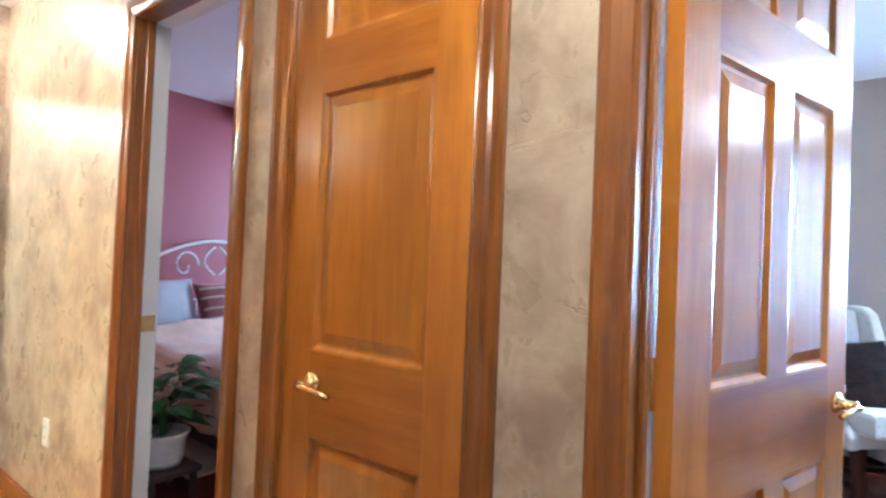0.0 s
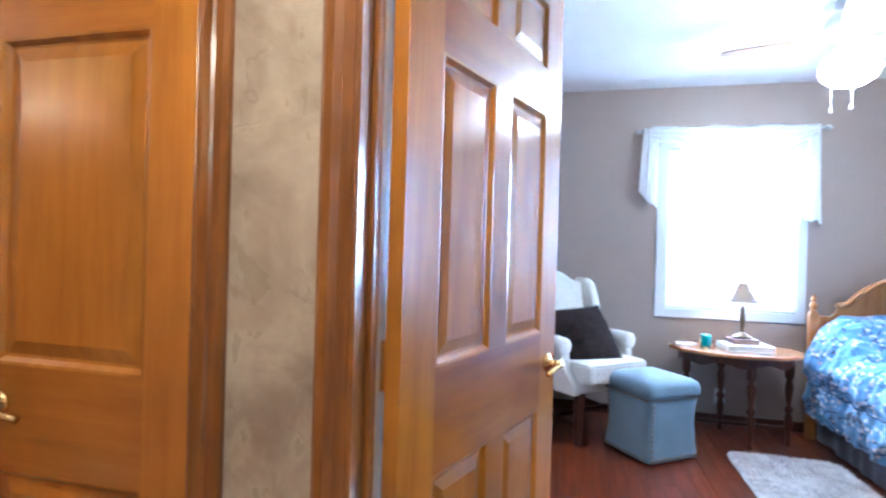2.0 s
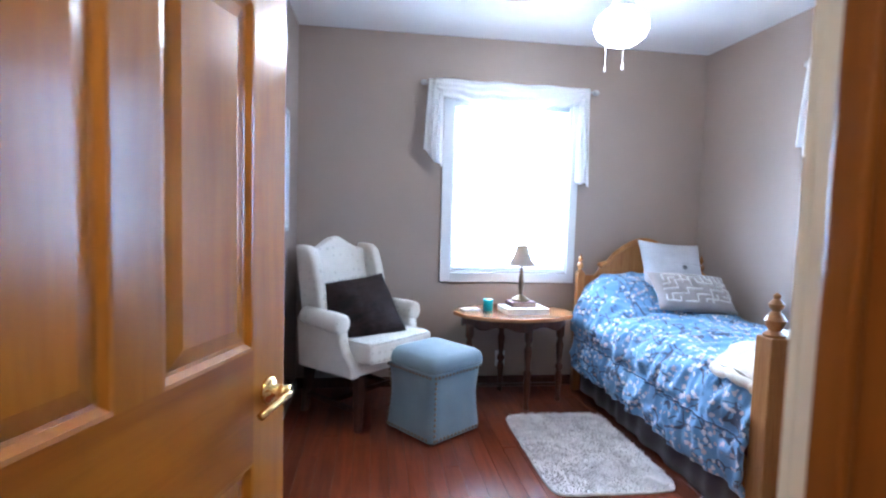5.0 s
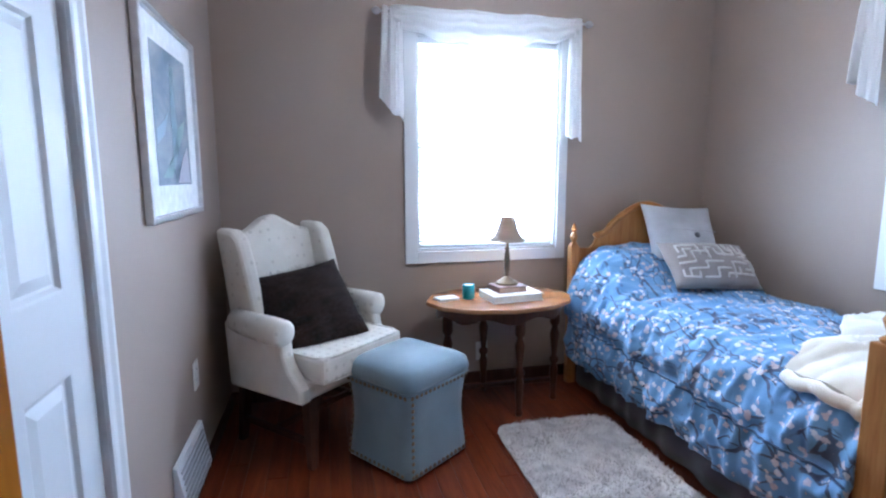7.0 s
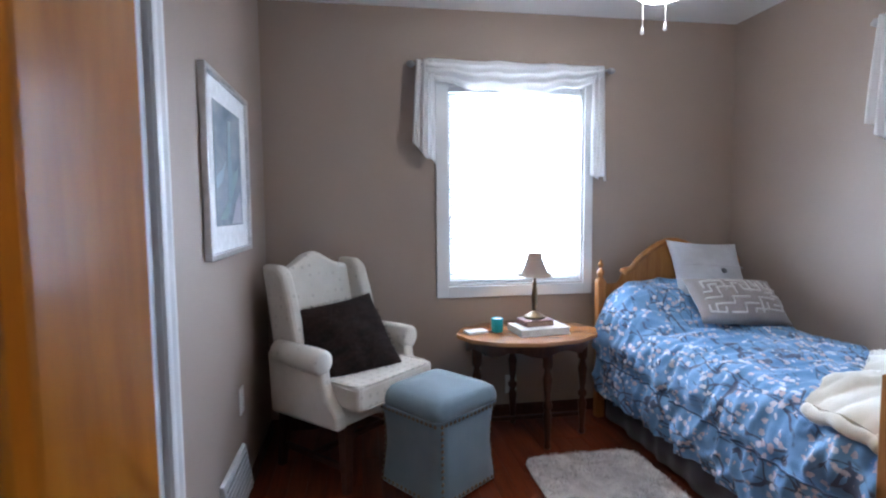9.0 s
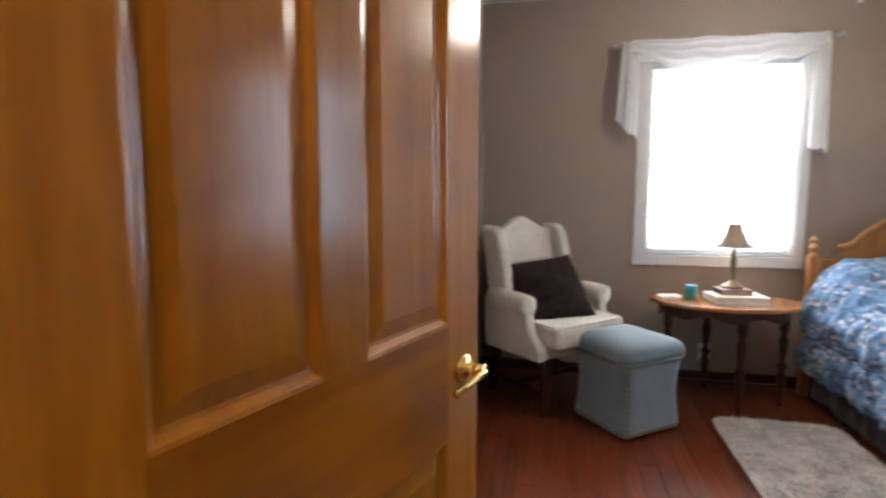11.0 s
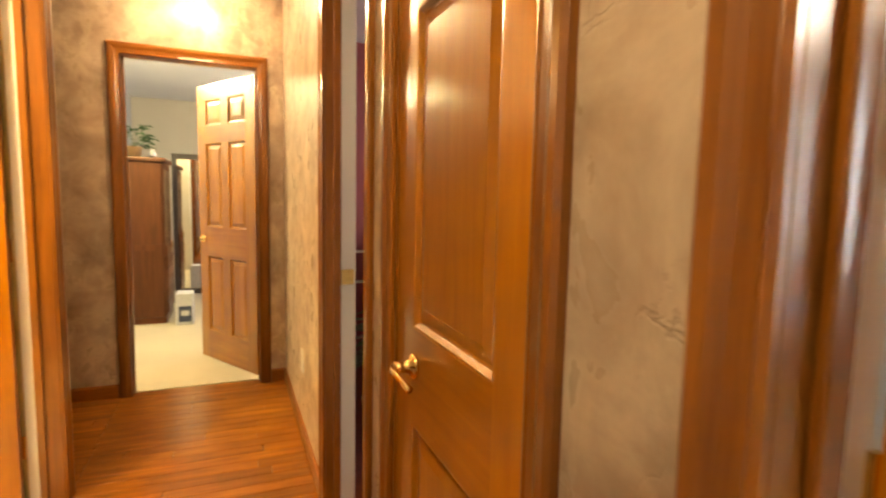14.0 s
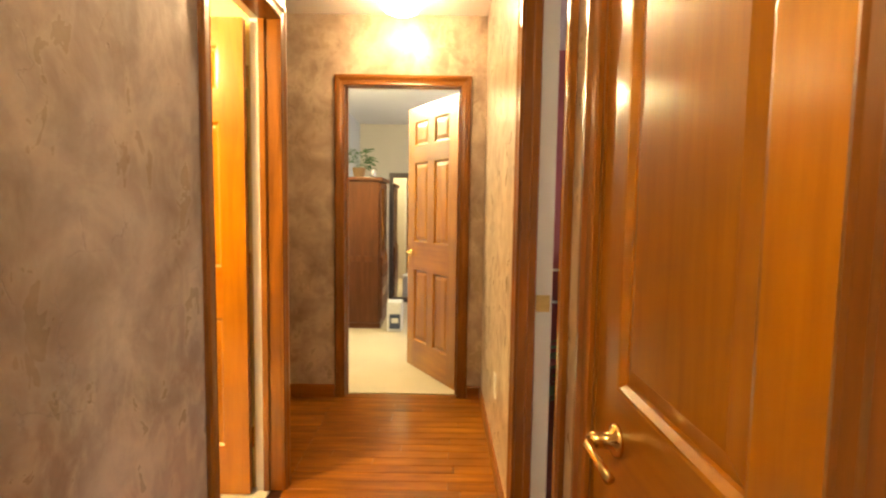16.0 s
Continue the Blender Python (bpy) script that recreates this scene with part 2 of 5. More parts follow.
def comforter_cloth():
    """Blue cotton printed with dark twigs and small white blossoms."""
    m, nt, b = mat("blue_blossom_cotton", 0.75, spec=0.25)
    b.inputs["Sheen Weight"].default_value = 0.2
    v = coords(nt)
    base = ramp(nt, noise_tex(nt, v, 4, 4), [(0.3, (0.13, 0.27, 0.50)), (0.7, (0.205, 0.375, 0.61))])
    # twigs: the edges of stretched, bent cells, broken up
    bend = nt.nodes.new("ShaderNodeTexNoise")
    bend.inputs["Scale"].default_value = 6.0
    nt.links.new(v, bend.inputs["Vector"])
    lines = []
    for turn, size in ((24, 5.0), (-20, 6.2), (58, 4.0)):
        shift = nt.nodes.new("ShaderNodeVectorMath")
        shift.operation = "MULTIPLY_ADD"
        nt.links.new(bend.outputs["Color"], shift.inputs[0])
        shift.inputs[1].default_value = (0.11, 0.11, 0.11)
        nt.links.new(coords(nt, (1.7, 0.42, 1.0), turn=(0, 0, radians(turn + 90))), shift.inputs[2])
        cells = nt.nodes.new("ShaderNodeTexVoronoi")
        cells.feature = "DISTANCE_TO_EDGE"
        cells.inputs["Scale"].default_value = size
        nt.links.new(shift.outputs[0], cells.inputs["Vector"])
        lines.append(math_node(nt, "LESS_THAN", cells.outputs["Distance"], 0.017))
    gate = ramp(nt, noise_tex(nt, v, 6.0, 3), [(0.40, (0, 0, 0)), (0.47, (1, 1, 1))])
    twig = math_node(nt, "MULTIPLY", math_node(nt, "MAXIMUM", math_node(nt, "MAXIMUM", lines[0], lines[1]), lines[2]), gate)
    col = mix(nt, math_node(nt, "MULTIPLY", twig, 0.85), base, (0.060, 0.062, 0.100))
    w = nt.nodes.new("ShaderNodeTexVoronoi")
    w.inputs["Scale"].default_value = 33
    nt.links.new(v, w.inputs["Vector"])
    wob = math_node(nt, "ADD", w.outputs["Distance"], math_node(nt, "MULTIPLY", noise_tex(nt, v, 110, 2), 0.55))
    cell = nt.nodes.new("ShaderNodeSeparateColor")
    nt.links.new(w.outputs["Color"], cell.inputs[0])
    patch = math_node(nt, "GREATER_THAN", noise_tex(nt, v, 7.0, 3), 0.43)
    blossom = math_node(nt, "MULTIPLY", math_node(nt, "MULTIPLY", math_node(nt, "LESS_THAN", wob, 0.68), math_node(nt, "GREATER_THAN", cell.outputs[0], 0.38)), patch)
    petal = ramp(nt, cell.outputs[1], [(0.3, (0.78, 0.78, 0.82)), (0.75, (0.58, 0.46, 0.48))])
    col = mix(nt, math_node(nt, "MULTIPLY", blossom, 0.85), col, petal)
    nt.links.new(col, b.inputs["Base Color"])
    bump(nt, b, noise_tex(nt, v, 35, 4), 0.25, 0.01)
    return m


M_COMFORT = comforter_cloth()


def shag():
    m, nt, b = mat("silver_shag_rug", 0.95, spec=0.1)
    v = coords(nt)
    g = noise_tex(nt, v, 7, 6, 0.7, 1.2)
    nt.links.new(ramp(nt, g, [(0.32, (0.46, 0.43, 0.44)), (0.5, (0.72, 0.69, 0.69)), (0.7, (0.90, 0.88, 0.87))]), b.inputs["Base Color"])
    bump(nt, b, noise_tex(nt, v, 90, 5, 0.7, 1.0), 0.3, 0.006)
    return m


M_SHAG = shag()


def plain(name, color, rough=0.5, metal=0.0, coat=0.0):
    m, nt, b = mat(name, rough, metal, coat)
    v = coords(nt)
    nt.links.new(ramp(nt, noise_tex(nt, v, 30, 3), [(0.3, tuple(c * 0.9 for c in color)), (0.7, tuple(min(1, c * 1.08) for c in color))]), b.inputs["Base Color"])
    return m


M_BRASS = plain("polished_brass", (0.80, 0.56, 0.22), 0.18, 1.0)
M_NICKEL = plain("brushed_nickel", (0.55, 0.55, 0.56), 0.3, 1.0)
M_BRONZE = plain("bronze_lamp_metal", (0.20, 0.15, 0.10), 0.35, 0.7)
M_SILVERF = plain("silver_frame", (0.62, 0.62, 0.63), 0.3, 0.9)
M_MAT = plain("white_mat_board", (0.78, 0.79, 0.80), 0.9)
M_TEAL = plain("teal_glass", (0.03, 0.34, 0.40), 0.12, 0.0, 0.6)
M_WAX = plain("white_wax", (0.75, 0.80, 0.78), 0.5)
M_PAPER = plain("white_book_cover", (0.74, 0.73, 0.70), 0.6)
M_BROWNBOOK = plain("brown_book_leather", (0.15, 0.06, 0.05), 0.45)
M_PLATE = plain("white_plastic", (0.72, 0.72, 0.70), 0.35)
M_LEAF = plain("green_leaf", (0.045, 0.13, 0.035), 0.4)
M_POT = plain("brown_pot", (0.30, 0.18, 0.09), 0.6)
M_WHITEPOT = plain("white_pot", (0.70, 0.70, 0.70), 0.5)
M_IRON = plain("white_iron", (0.75, 0.74, 0.70), 0.4)
M_DARK = plain("dark_stool", (0.05, 0.035, 0.03), 0.5)
M_SLOT = plain("dark_slot", (0.03, 0.03, 0.03), 0.7)
M_STRIPE = fabric("maroon_stripe_weave", (0.20, 0.07, 0.07))
M_STRIPE_PALE = fabric("tan_stripe_weave", (0.42, 0.32, 0.24))
M_PILLOW_LINE = fabric("pale_embroidery", (0.64, 0.62, 0.59))
M_TAUPEPILLOW = fabric("taupe_pillow_cotton", (0.30, 0.265, 0.25), 0.85, 300)
M_BLADE = wood("fan_blade_wood", (0.42, 0.22, 0.09), (0.28, 0.13, 0.05), "x", coat=0.2)


def glow(name, color, strength):
    m, nt, b = mat(name, 0.3)
    b.inputs["Base Color"].default_value = (*color, 1)
    b.inputs["Emission Color"].default_value = (*color, 1)
    b.inputs["Emission Strength"].default_value = strength
    return m


M_GLOBE = glow("lit_frosted_globe", (1.0, 0.92, 0.80), 48.0)
M_DIMSKY = glow("shaded_sky_backdrop", (0.62, 0.82, 1.0), 4.6)
M_SKYCARD = glow("bright_sky_backdrop", (0.90, 0.96, 1.0), 11.0)


def thin(name, color, amount):
    """Thin cloth or plastic that lets part of the light through."""
    m, nt, b = mat(name, 0.8, spec=0.2)
    b.inputs["Base Color"].default_value = (*color, 1)
    t = nt.nodes.new("ShaderNodeBsdfTranslucent")
    t.inputs["Color"].default_value = (*color, 1)
    mx = nt.nodes.new("ShaderNodeMixShader")
    mx.inputs[0].default_value = amount
    nt.links.new(b.outputs[0], mx.inputs[1])
    nt.links.new(t.outputs[0], mx.inputs[2])
    nt.links.new(mx.outputs[0], nt.nodes["Material Output"].inputs["Surface"])
    bump(nt, b, noise_tex(nt, coords(nt), 200, 3), 0.2, 0.002)
    return m


M_SCARF = thin("sheer_scarf", (0.96, 0.96, 0.96), 0.55)
M_SLAT = thin("white_blind_slat", (0.90, 0.90, 0.90), 0.5)
M_SHADE = thin("tan_lampshade", (0.40, 0.345, 0.285), 0.30)
M_GLASS = mat("window_glass", 0.02)[0]
M_GLASS.node_tree.nodes["Principled BSDF"].inputs["Transmission Weight"].default_value = 1.0
M_GLASS.node_tree.nodes["Principled BSDF"].inputs["IOR"].default_value = 1.05
M_MIRROR = mat("mirror_glass", 0.03, 1.0)[0]


# ---- mesh helpers ----
def mesh(name, bm, materials, smooth=False):
    me = bpy.data.meshes.new(name)
    bm.normal_update()
    bm.to_mesh(me)
    bm.free()
    for m in materials if isinstance(materials, (list, tuple)) else [materials]:
        me.materials.append(m)
    if smooth:
        me.shade_smooth()
    return me


def part(name, bm, material, parent=None, label="", smooth=False, at=None):
    ob = new(name, mesh(name, bm, material, smooth))
    if parent is not None:
        ob.parent = parent
    if at is not None:
        ob.matrix_local = at
    if label:
        ob["label"] = label
    return ob


def empty(name, m, label, category, group="", kind=""):
    ob = new(name)
    ob.empty_display_size = 0.1
    ob.matrix_world = m
    return tagged(ob, label, category, group, kind)


def box(x0, x1, y0, y1, z0, z1, bevel=0.0, bm=None, segments=2):
    out = bm or bmesh.new()
    b = bmesh.new() if bevel and bm else out
    vs = [b.verts.new((x, y, z)) for x in (x0, x1) for y in (y0, y1) for z in (z0, z1)]
    for f in ((0, 1, 3, 2), (4, 6, 7, 5), (0, 4, 5, 1), (2, 3, 7, 6), (0, 2, 6, 4), (1, 5, 7, 3)):
        b.faces.new([vs[i] for i in f])
    if bevel:
        bmesh.ops.bevel(b, geom=b.edges[:], offset=bevel, segments=segments, affect="EDGES", profile=0.5)
        if b is not out:
            tmp = bpy.data.meshes.new("tmp")
            b.to_mesh(tmp)
            b.free()
            out.from_mesh(tmp)
            bpy.data.meshes.remove(tmp)
    return out


def lathe(profile, steps=24, bm=None, center=(0, 0)):
    """A turned shape from (radius, height) pairs."""
    out = bm or bmesh.new()
    rings = []
    for r, z in profile:
        if r < 1e-5:
            rings.append([out.verts.new((center[0], center[1], z))])
        else:
            rings.append([out.verts.new((center[0] + r * math.cos(2 * math.pi * i / steps), center[1] + r * math.sin(2 * math.pi * i / steps), z)) for i in range(steps)])
    for a, b in zip(rings, rings[1:]):
        for i in range(steps):
            j = (i + 1) % steps
            if len(a) == 1 and len(b) > 1:
                out.faces.new((a[0], b[j], b[i]))
            elif len(b) == 1 and len(a) > 1:
                out.faces.new((a[i], a[j], b[0]))
            elif len(a) > 1:
                out.faces.new((a[i], a[j], b[j], b[i]))
    bmesh.ops.recalc_face_normals(out, faces=out.faces[:])
    return out


def tube(points, radius, steps=8, bm=None, closed=False):
    """A round bar along a line of points."""
    out = bm or bmesh.new()
    pts = [Vector(p) for p in points]
    rings = []
    n = len(pts)
    for i, p in enumerate(pts):
        d = (pts[min(i + 1, n - 1)] - pts[max(i - 1, 0)]).normalized()
        side = d.cross(Vector((0, 0, 1)))
        side = side.normalized() if side.length > 1e-3 else Vector((1, 0, 0))
        up = side.cross(d)
        r = radius[i] if isinstance(radius, (list, tuple)) else radius
        rings.append([out.verts.new(p + (side * math.cos(a) + up * math.sin(a)) * r) for a in (2 * math.pi * k / steps for k in range(steps))])
    for a, b in zip(rings, rings[1:]):
        for k in range(steps):
            j = (k + 1) % steps
            out.faces.new((a[k], a[j], b[j], b[k]))
    out.faces.new(rings[0][::-1])
    out.faces.new(rings[-1])
    bmesh.ops.recalc_face_normals(out, faces=out.faces[:])
    return out


def prism(outline, d0, d1, plane="xz", bm=None, bevel=0.0):
    """A flat outline in a plane, with thickness from d0 to d1 along the third axis."""
    out = bmesh.new() if bevel or bm is None else bm
    place = {"xz": lambda a, b, d: (a, d, b), "xy": lambda a, b, d: (a, b, d), "yz": lambda a, b, d: (d, a, b)}[plane]
    lo = [out.verts.new(place(a, b, d0)) for a, b in outline]
    hi = [out.verts.new(place(a, b, d1)) for a, b in outline]
    out.faces.new(lo[::-1])
    out.faces.new(hi)
    for i in range(len(lo)):
        j = (i + 1) % len(lo)
        out.faces.new((lo[i], lo[j], hi[j], hi[i]))
    bmesh.ops.recalc_face_normals(out, faces=out.faces[:])
    if bevel:
        es = [e for e in out.edges if e.calc_face_angle(0) > 0.6]
        bmesh.ops.bevel(out, geom=es, offset=bevel, segments=2, affect="EDGES", profile=0.5)
    return out


def soft_box(sx, sy, sz, cuts=8, power=4.0, wobble=0.0, seed=0.0, bm=None):
    """A cushion: a rounded block of the given full sizes about the origin."""
    out = bm or bmesh.new()
    b = bmesh.new()
    bmesh.ops.create_cube(b, size=2.0)
    bmesh.ops.subdivide_edges(b, edges=b.edges[:], cuts=cuts, use_grid_fill=True)
    for v in b.verts:
        x, y, z = v.co
        k = (abs(x) ** power + abs(y) ** power + abs(z) ** power) ** (1 / power)
        p = Vector((x / k * sx / 2, y / k * sy / 2, z / k * sz / 2))
        if wobble:
            p += p.normalized() * wobble * noise.noise(p * 9 + Vector((seed, seed * 2, 0)))
        v.co = p
    tmp = bpy.data.meshes.new("tmp")
    b.to_mesh(tmp)
    b.free()
    out.from_mesh(tmp)
    bpy.data.meshes.remove(tmp)
    return out


def pillow_mesh(w, h, t, n=16, seed=0.0):
    """A throw pillow in its own xz plane, w wide, h high, t thick, with drawn-out corners."""
    bm = bmesh.new()
    grid = {}
    for s in (1, -1):
        for i in range(n + 1):
            for j in range(n + 1):
                u, v = i / n * 2 - 1, j / n * 2 - 1
                edge = i in (0, n) or j in (0, n)
                if s < 0 and edge:
                    grid[s, i, j] = grid[1, i, j]
                    continue
                puff = ((1 - u * u) * (1 - v * v)) ** 0.42
                pinch = 1 - 0.07 * (1 - v * v) if abs(u) > abs(v) else 1 - 0.07 * (1 - u * u)
                co = Vector((u * w / 2 * pinch, -s * t / 2 * puff, v * h / 2 * pinch))
                co += Vector((0, -s, 0)) * 0.012 * puff * noise.noise(co * 12 + Vector((seed, s, 0)))
                grid[s, i, j] = bm.verts.new(co)
        for i in range(n):
            for j in range(n):
                f = [grid[s, i, j], grid[s, i + 1, j], grid[s, i + 1, j + 1], grid[s, i, j + 1]]
                bm.faces.new(f if s > 0 else f[::-1])
    return bm


def structure(name, bm, materials, label, category, smooth=False):
    return tagged(part(name, bm, materials, smooth=smooth), label, category, kind="structure")


# ---- large structure ----
def wall_x(name, x0, x1, y0, y1, holes, material, label, z1=CEIL + 0.1):
    """A wall running along x with openings (x0, x1, z0, z1) through it."""
    bm = bmesh.new()
    at = x0
    for a, b, lo, hi in sorted(holes):
        box(at, a, y0, y1, 0, z1, bm=bm)
        box(a, b, y0, y1, hi, z1, bm=bm)
        if lo > 0:
            box(a, b, y0, y1, 0, lo, bm=bm)
        at = b
    box(at, x1, y0, y1, 0, z1, bm=bm)
    return structure(name, bm, material, label, "wall")


def wall_y(name, y0, y1, x0, x1, holes, material, label, z1=CEIL + 0.1):
    bm = bmesh.new()
    at = y0
    for a, b, lo, hi in sorted(holes):
        box(x0, x1, at, a, 0, z1, bm=bm)
        box(x0, x1, a, b, hi, z1, bm=bm)
        if lo > 0:
            box(x0, x1, a, b, 0, lo, bm=bm)
        at = b
    box(x0, x1, at, y1, 0, z1, bm=bm)
    return structure(name, bm, material, label, "wall")


RED_OPEN = (-1.79, -1.09)
CLOSET_OPEN = (-0.875, -0.285)
BED_OPEN = (-0.02, 0.80)
BATH_OPEN = (-2.20, -1.50)
FAR_OPEN = (-0.927, -0.142)
H = DOOR_H + 0.02
FAUX_LABEL = "taupe faux plaster hall wall with rubbed gold mottling"
wall_x("wall_hall_north", HALL_W - 0.12, HALL_E, 0.0, 0.06,
       [(*RED_OPEN, 0, H), (*CLOSET_OPEN, 0, H), (*BED_OPEN, 0, H)], M_FAUX, FAUX_LABEL)
wall_x("wall_bedroom_south", XL - 0.12, XR + 0.14, 0.06, YS, [(*BED_OPEN, 0, H)], M_TAUPE, "plain taupe painted bedroom wall with doorway")
wall_x("wall_red_south", -4.02, XL - 0.12, 0.06, YS, [(*RED_OPEN, 0, H), (*CLOSET_OPEN, 0, H)], M_RED, "deep red painted bedroom wall with doorway")
wall_x("wall_hall_south", -2.285, HALL_E, HALL_S - 0.06, HALL_S, [(*BATH_OPEN, 0, H)], M_FAUX, FAUX_LABEL)
wall_x("wall_bath_north", -2.225, HALL_E, HALL_S - 0.12, HALL_S - 0.06, [(*BATH_OPEN, 0, H)], M_YELLOW, "warm yellow painted bathroom wall")
wall_y("wall_alcove_east", -1.85, HALL_S - 0.06, -2.285, -2.225, [], M_FAUX, FAUX_LABEL)
wall_y("wall_bath_west", -2.6, HALL_S - 0.12, -2.225, -2.205, [], M_YELLOW, "warm yellow painted bathroom side wall")
wall_x("wall_alcove_south", HALL_W, -2.285, -1.91, -1.85, [], M_FAUX, FAUX_LABEL)
wall_x("wall_bath_south", -2.225, HALL_E, -2.72, -2.6, [], M_YELLOW, "warm yellow painted bathroom back wall")
wall_y("wall_hall_west", -1.91, 0.0, HALL_W - 0.06, HALL_W, [(*FAR_OPEN, 0, H)], M_FAUX, "taupe faux plaster end wall of the hall with doorway")
wall_y("wall_far_east", -1.91, 0.06, HALL_W - 0.12, HALL_W - 0.06, [(*FAR_OPEN, 0, H)], M_BEIGE, "beige painted wall of the far bedroom")
wall_y("wall_hall_east", -2.72, 0.06, HALL_E, HALL_E + 0.12, [], M_FAUX, FAUX_LABEL)
# bedroom
wall_x("wall_bedroom_north", XL - 0.12, XR + 0.14, YN, YN + 0.14, [WIN_N], M_TAUPE, "taupe painted bedroom wall with a bright window")
wall_y("wall_bedroom_east", YS, YN, XR, XR + 0.14, [WIN_E], M_TAUPE, "taupe painted bedroom side wall with a window")
CLO_Y = (1.065, 1.845)
wall_y("wall_bedroom_west", YS, YN, XL - 0.12, XL, [(*CLO_Y, 0, H)], M_TAUPE, "taupe painted bedroom wall with a white closet door")
# linen closet and bedroom closet backs
structure("closet_back", box(-1.0, XL - 0.12, 0.75, 0.80, 0, CEIL, bm=box(-1.0, -0.95, YS, 0.75, 0, CEIL)), M_WHITE, "plain white inside of the linen closet", "wall")
structure("closet_side", box(-0.80, -0.75, 0.80, YN + 0.14, 0, CEIL), M_RED, "plain red side wall behind the closet", "wall")
# red room
wall_y("wall_red_west", YS, 3.56, -4.14, -4.02, [], M_RED, "deep red painted bedroom wall behind the iron bed")
# Window opening assumed here, behind the red room's daylight lamp.
wall_x("wall_red_north", -4.02, XL - 0.12, YN + 0.02, YN + 0.14, [(-2.7, -1.7, 0.9, 2.1)], M_RED, "deep red painted wall with an assumed window opening")
# far room
wall_y("wall_far_west", -1.6, 1.44, -7.82, -7.70, [], M_BEIGE, "pale beige painted wall of the far bedroom")
wall_x("wall_far_south", -7.82, HALL_W - 0.12, -1.62, -1.50, [], M_PALEBLUE, "pale blue grey painted wall of the far bedroom")
wall_x("wall_far_middle", -4.14, HALL_W - 0.12, 0.0, 0.06, [], M_BEIGE, "beige painted wall of the far bedroom")
# Unseen wall; its opening is assumed, to go with the far room's daylight.
wall_x("wall_far_north", -7.82, -4.14, 1.30, 1.44, [(-6.1, -5.1, 0.9, 2.1)], M_BEIGE, "beige painted wall with an assumed window opening")
# ceilings
structure("ceiling_bedroom", box(XL, XR, YS, YN, CEIL, CEIL + 0.08), M_CEIL, "flat white bedroom ceiling", "ceiling")
structure("ceiling_hall", box(HALL_W, HALL_E, -2.6, 0.0, CEIL, CEIL + 0.08), M_CEIL, "flat white hall ceiling", "ceiling")
structure("ceiling_red_room", box(-4.02, XL - 0.12, YS, 3.44, CEIL, CEIL + 0.08, bm=box(-4.02, -0.2, 1.9, 2.2, CEIL - 0.22, CEIL)), M_CEIL, "white bedroom ceiling with a boxed beam", "ceiling")
structure("ceiling_far_room", box(-7.70, -4.14, 0.06, 1.30, CEIL, CEIL + 0.08, bm=box(-7.70, HALL_W - 0.12, -1.5, 0.0, CEIL, CEIL + 0.08)), M_CEIL, "flat white ceiling of the far bedroom", "ceiling")
# slabs under the boards
FLOOR_BED = structure("floor_bedroom", box(XL - 0.12, XR + 0.14, 0.03, YN + 0.14, -0.10, -0.008), M_DARKLEG, "dark cherry strip flooring, glossy", "floor")
FLOOR_HALL = structure("floor_hall", box(HALL_W - 0.06, HALL_E, -1.91, 0.03, -0.10, -0.008), M_DARKLEG, "honey oak strip flooring in the hall", "floor")
structure("floor_red_room", box(-4.14, XL - 0.12, 0.03, 3.56, -0.10, 0.0), M_CHERRY, "dark cherry wood floor of the red bedroom", "floor")
structure("floor_far_room", box(-7.82, -4.14, 0.06, 1.44, -0.10, 0.004, bm=box(-7.82, HALL_W - 0.06, -1.62, 0.06, -0.10, 0.004)), M_CARPET, "cream carpet of the far bedroom", "floor")
structure("floor_bath", box(-2.2, HALL_E, -2.72, HALL_S - 0.06, -0.09, 0.002), M_TILE, "pale vinyl bathroom floor", "floor")
structure("ground", box(-60, 60, -60, 60, -0.6, -0.5), paint("grass", (0.06, 0.10, 0.03), 0.9, 0.3), "plain lawn outside the house", "ground")


# ---- doors and trim ----
CAS = [(0, 0), (0, 0.009), (0.007, 0.012), (0.012, 0.010), (0.030, 0.012), (0.044, 0.018), (0.058, 0.018), (0.066, 0.012), (0.066, 0)]


def casing(name, a0, a1, top, flip, m, material, head_material, label):
    """Moulded casing round an opening, in its own xz plane, its face towards -y; a0, a1: the opening."""
    ob = empty(name, m, label, "door casing", kind="structure")
    w = CAS[-1][0]
    for at, s in ((a0, -1), (a1, 1)):
        bm = bmesh.new()
        lo = [bm.verts.new((at + s * u, -d, 0)) for u, d in CAS]
        hi = [bm.verts.new((at + s * u, -d, top + u)) for u, d in CAS]
        for i in range(len(lo)):
            j = (i + 1) % len(lo)
            bm.faces.new((lo[i], lo[j], hi[j], hi[i]))
        bm.faces.new(lo)
        bmesh.ops.recalc_face_normals(bm, faces=bm.faces[:])
        part("casing_leg", bm, material, ob)
    bm = bmesh.new()
    lo = [bm.verts.new((a0 - u, -d, top + u)) for u, d in CAS]
    hi = [bm.verts.new((a1 + u, -d, top + u)) for u, d in CAS]
    for i in range(len(lo)):
        j = (i + 1) % len(lo)
        bm.faces.new((lo[i], lo[j], hi[j], hi[i]))
    bmesh.ops.recalc_face_normals(bm, faces=bm.faces[:])
    part("casing_head", bm, head_material, ob)
    return ob


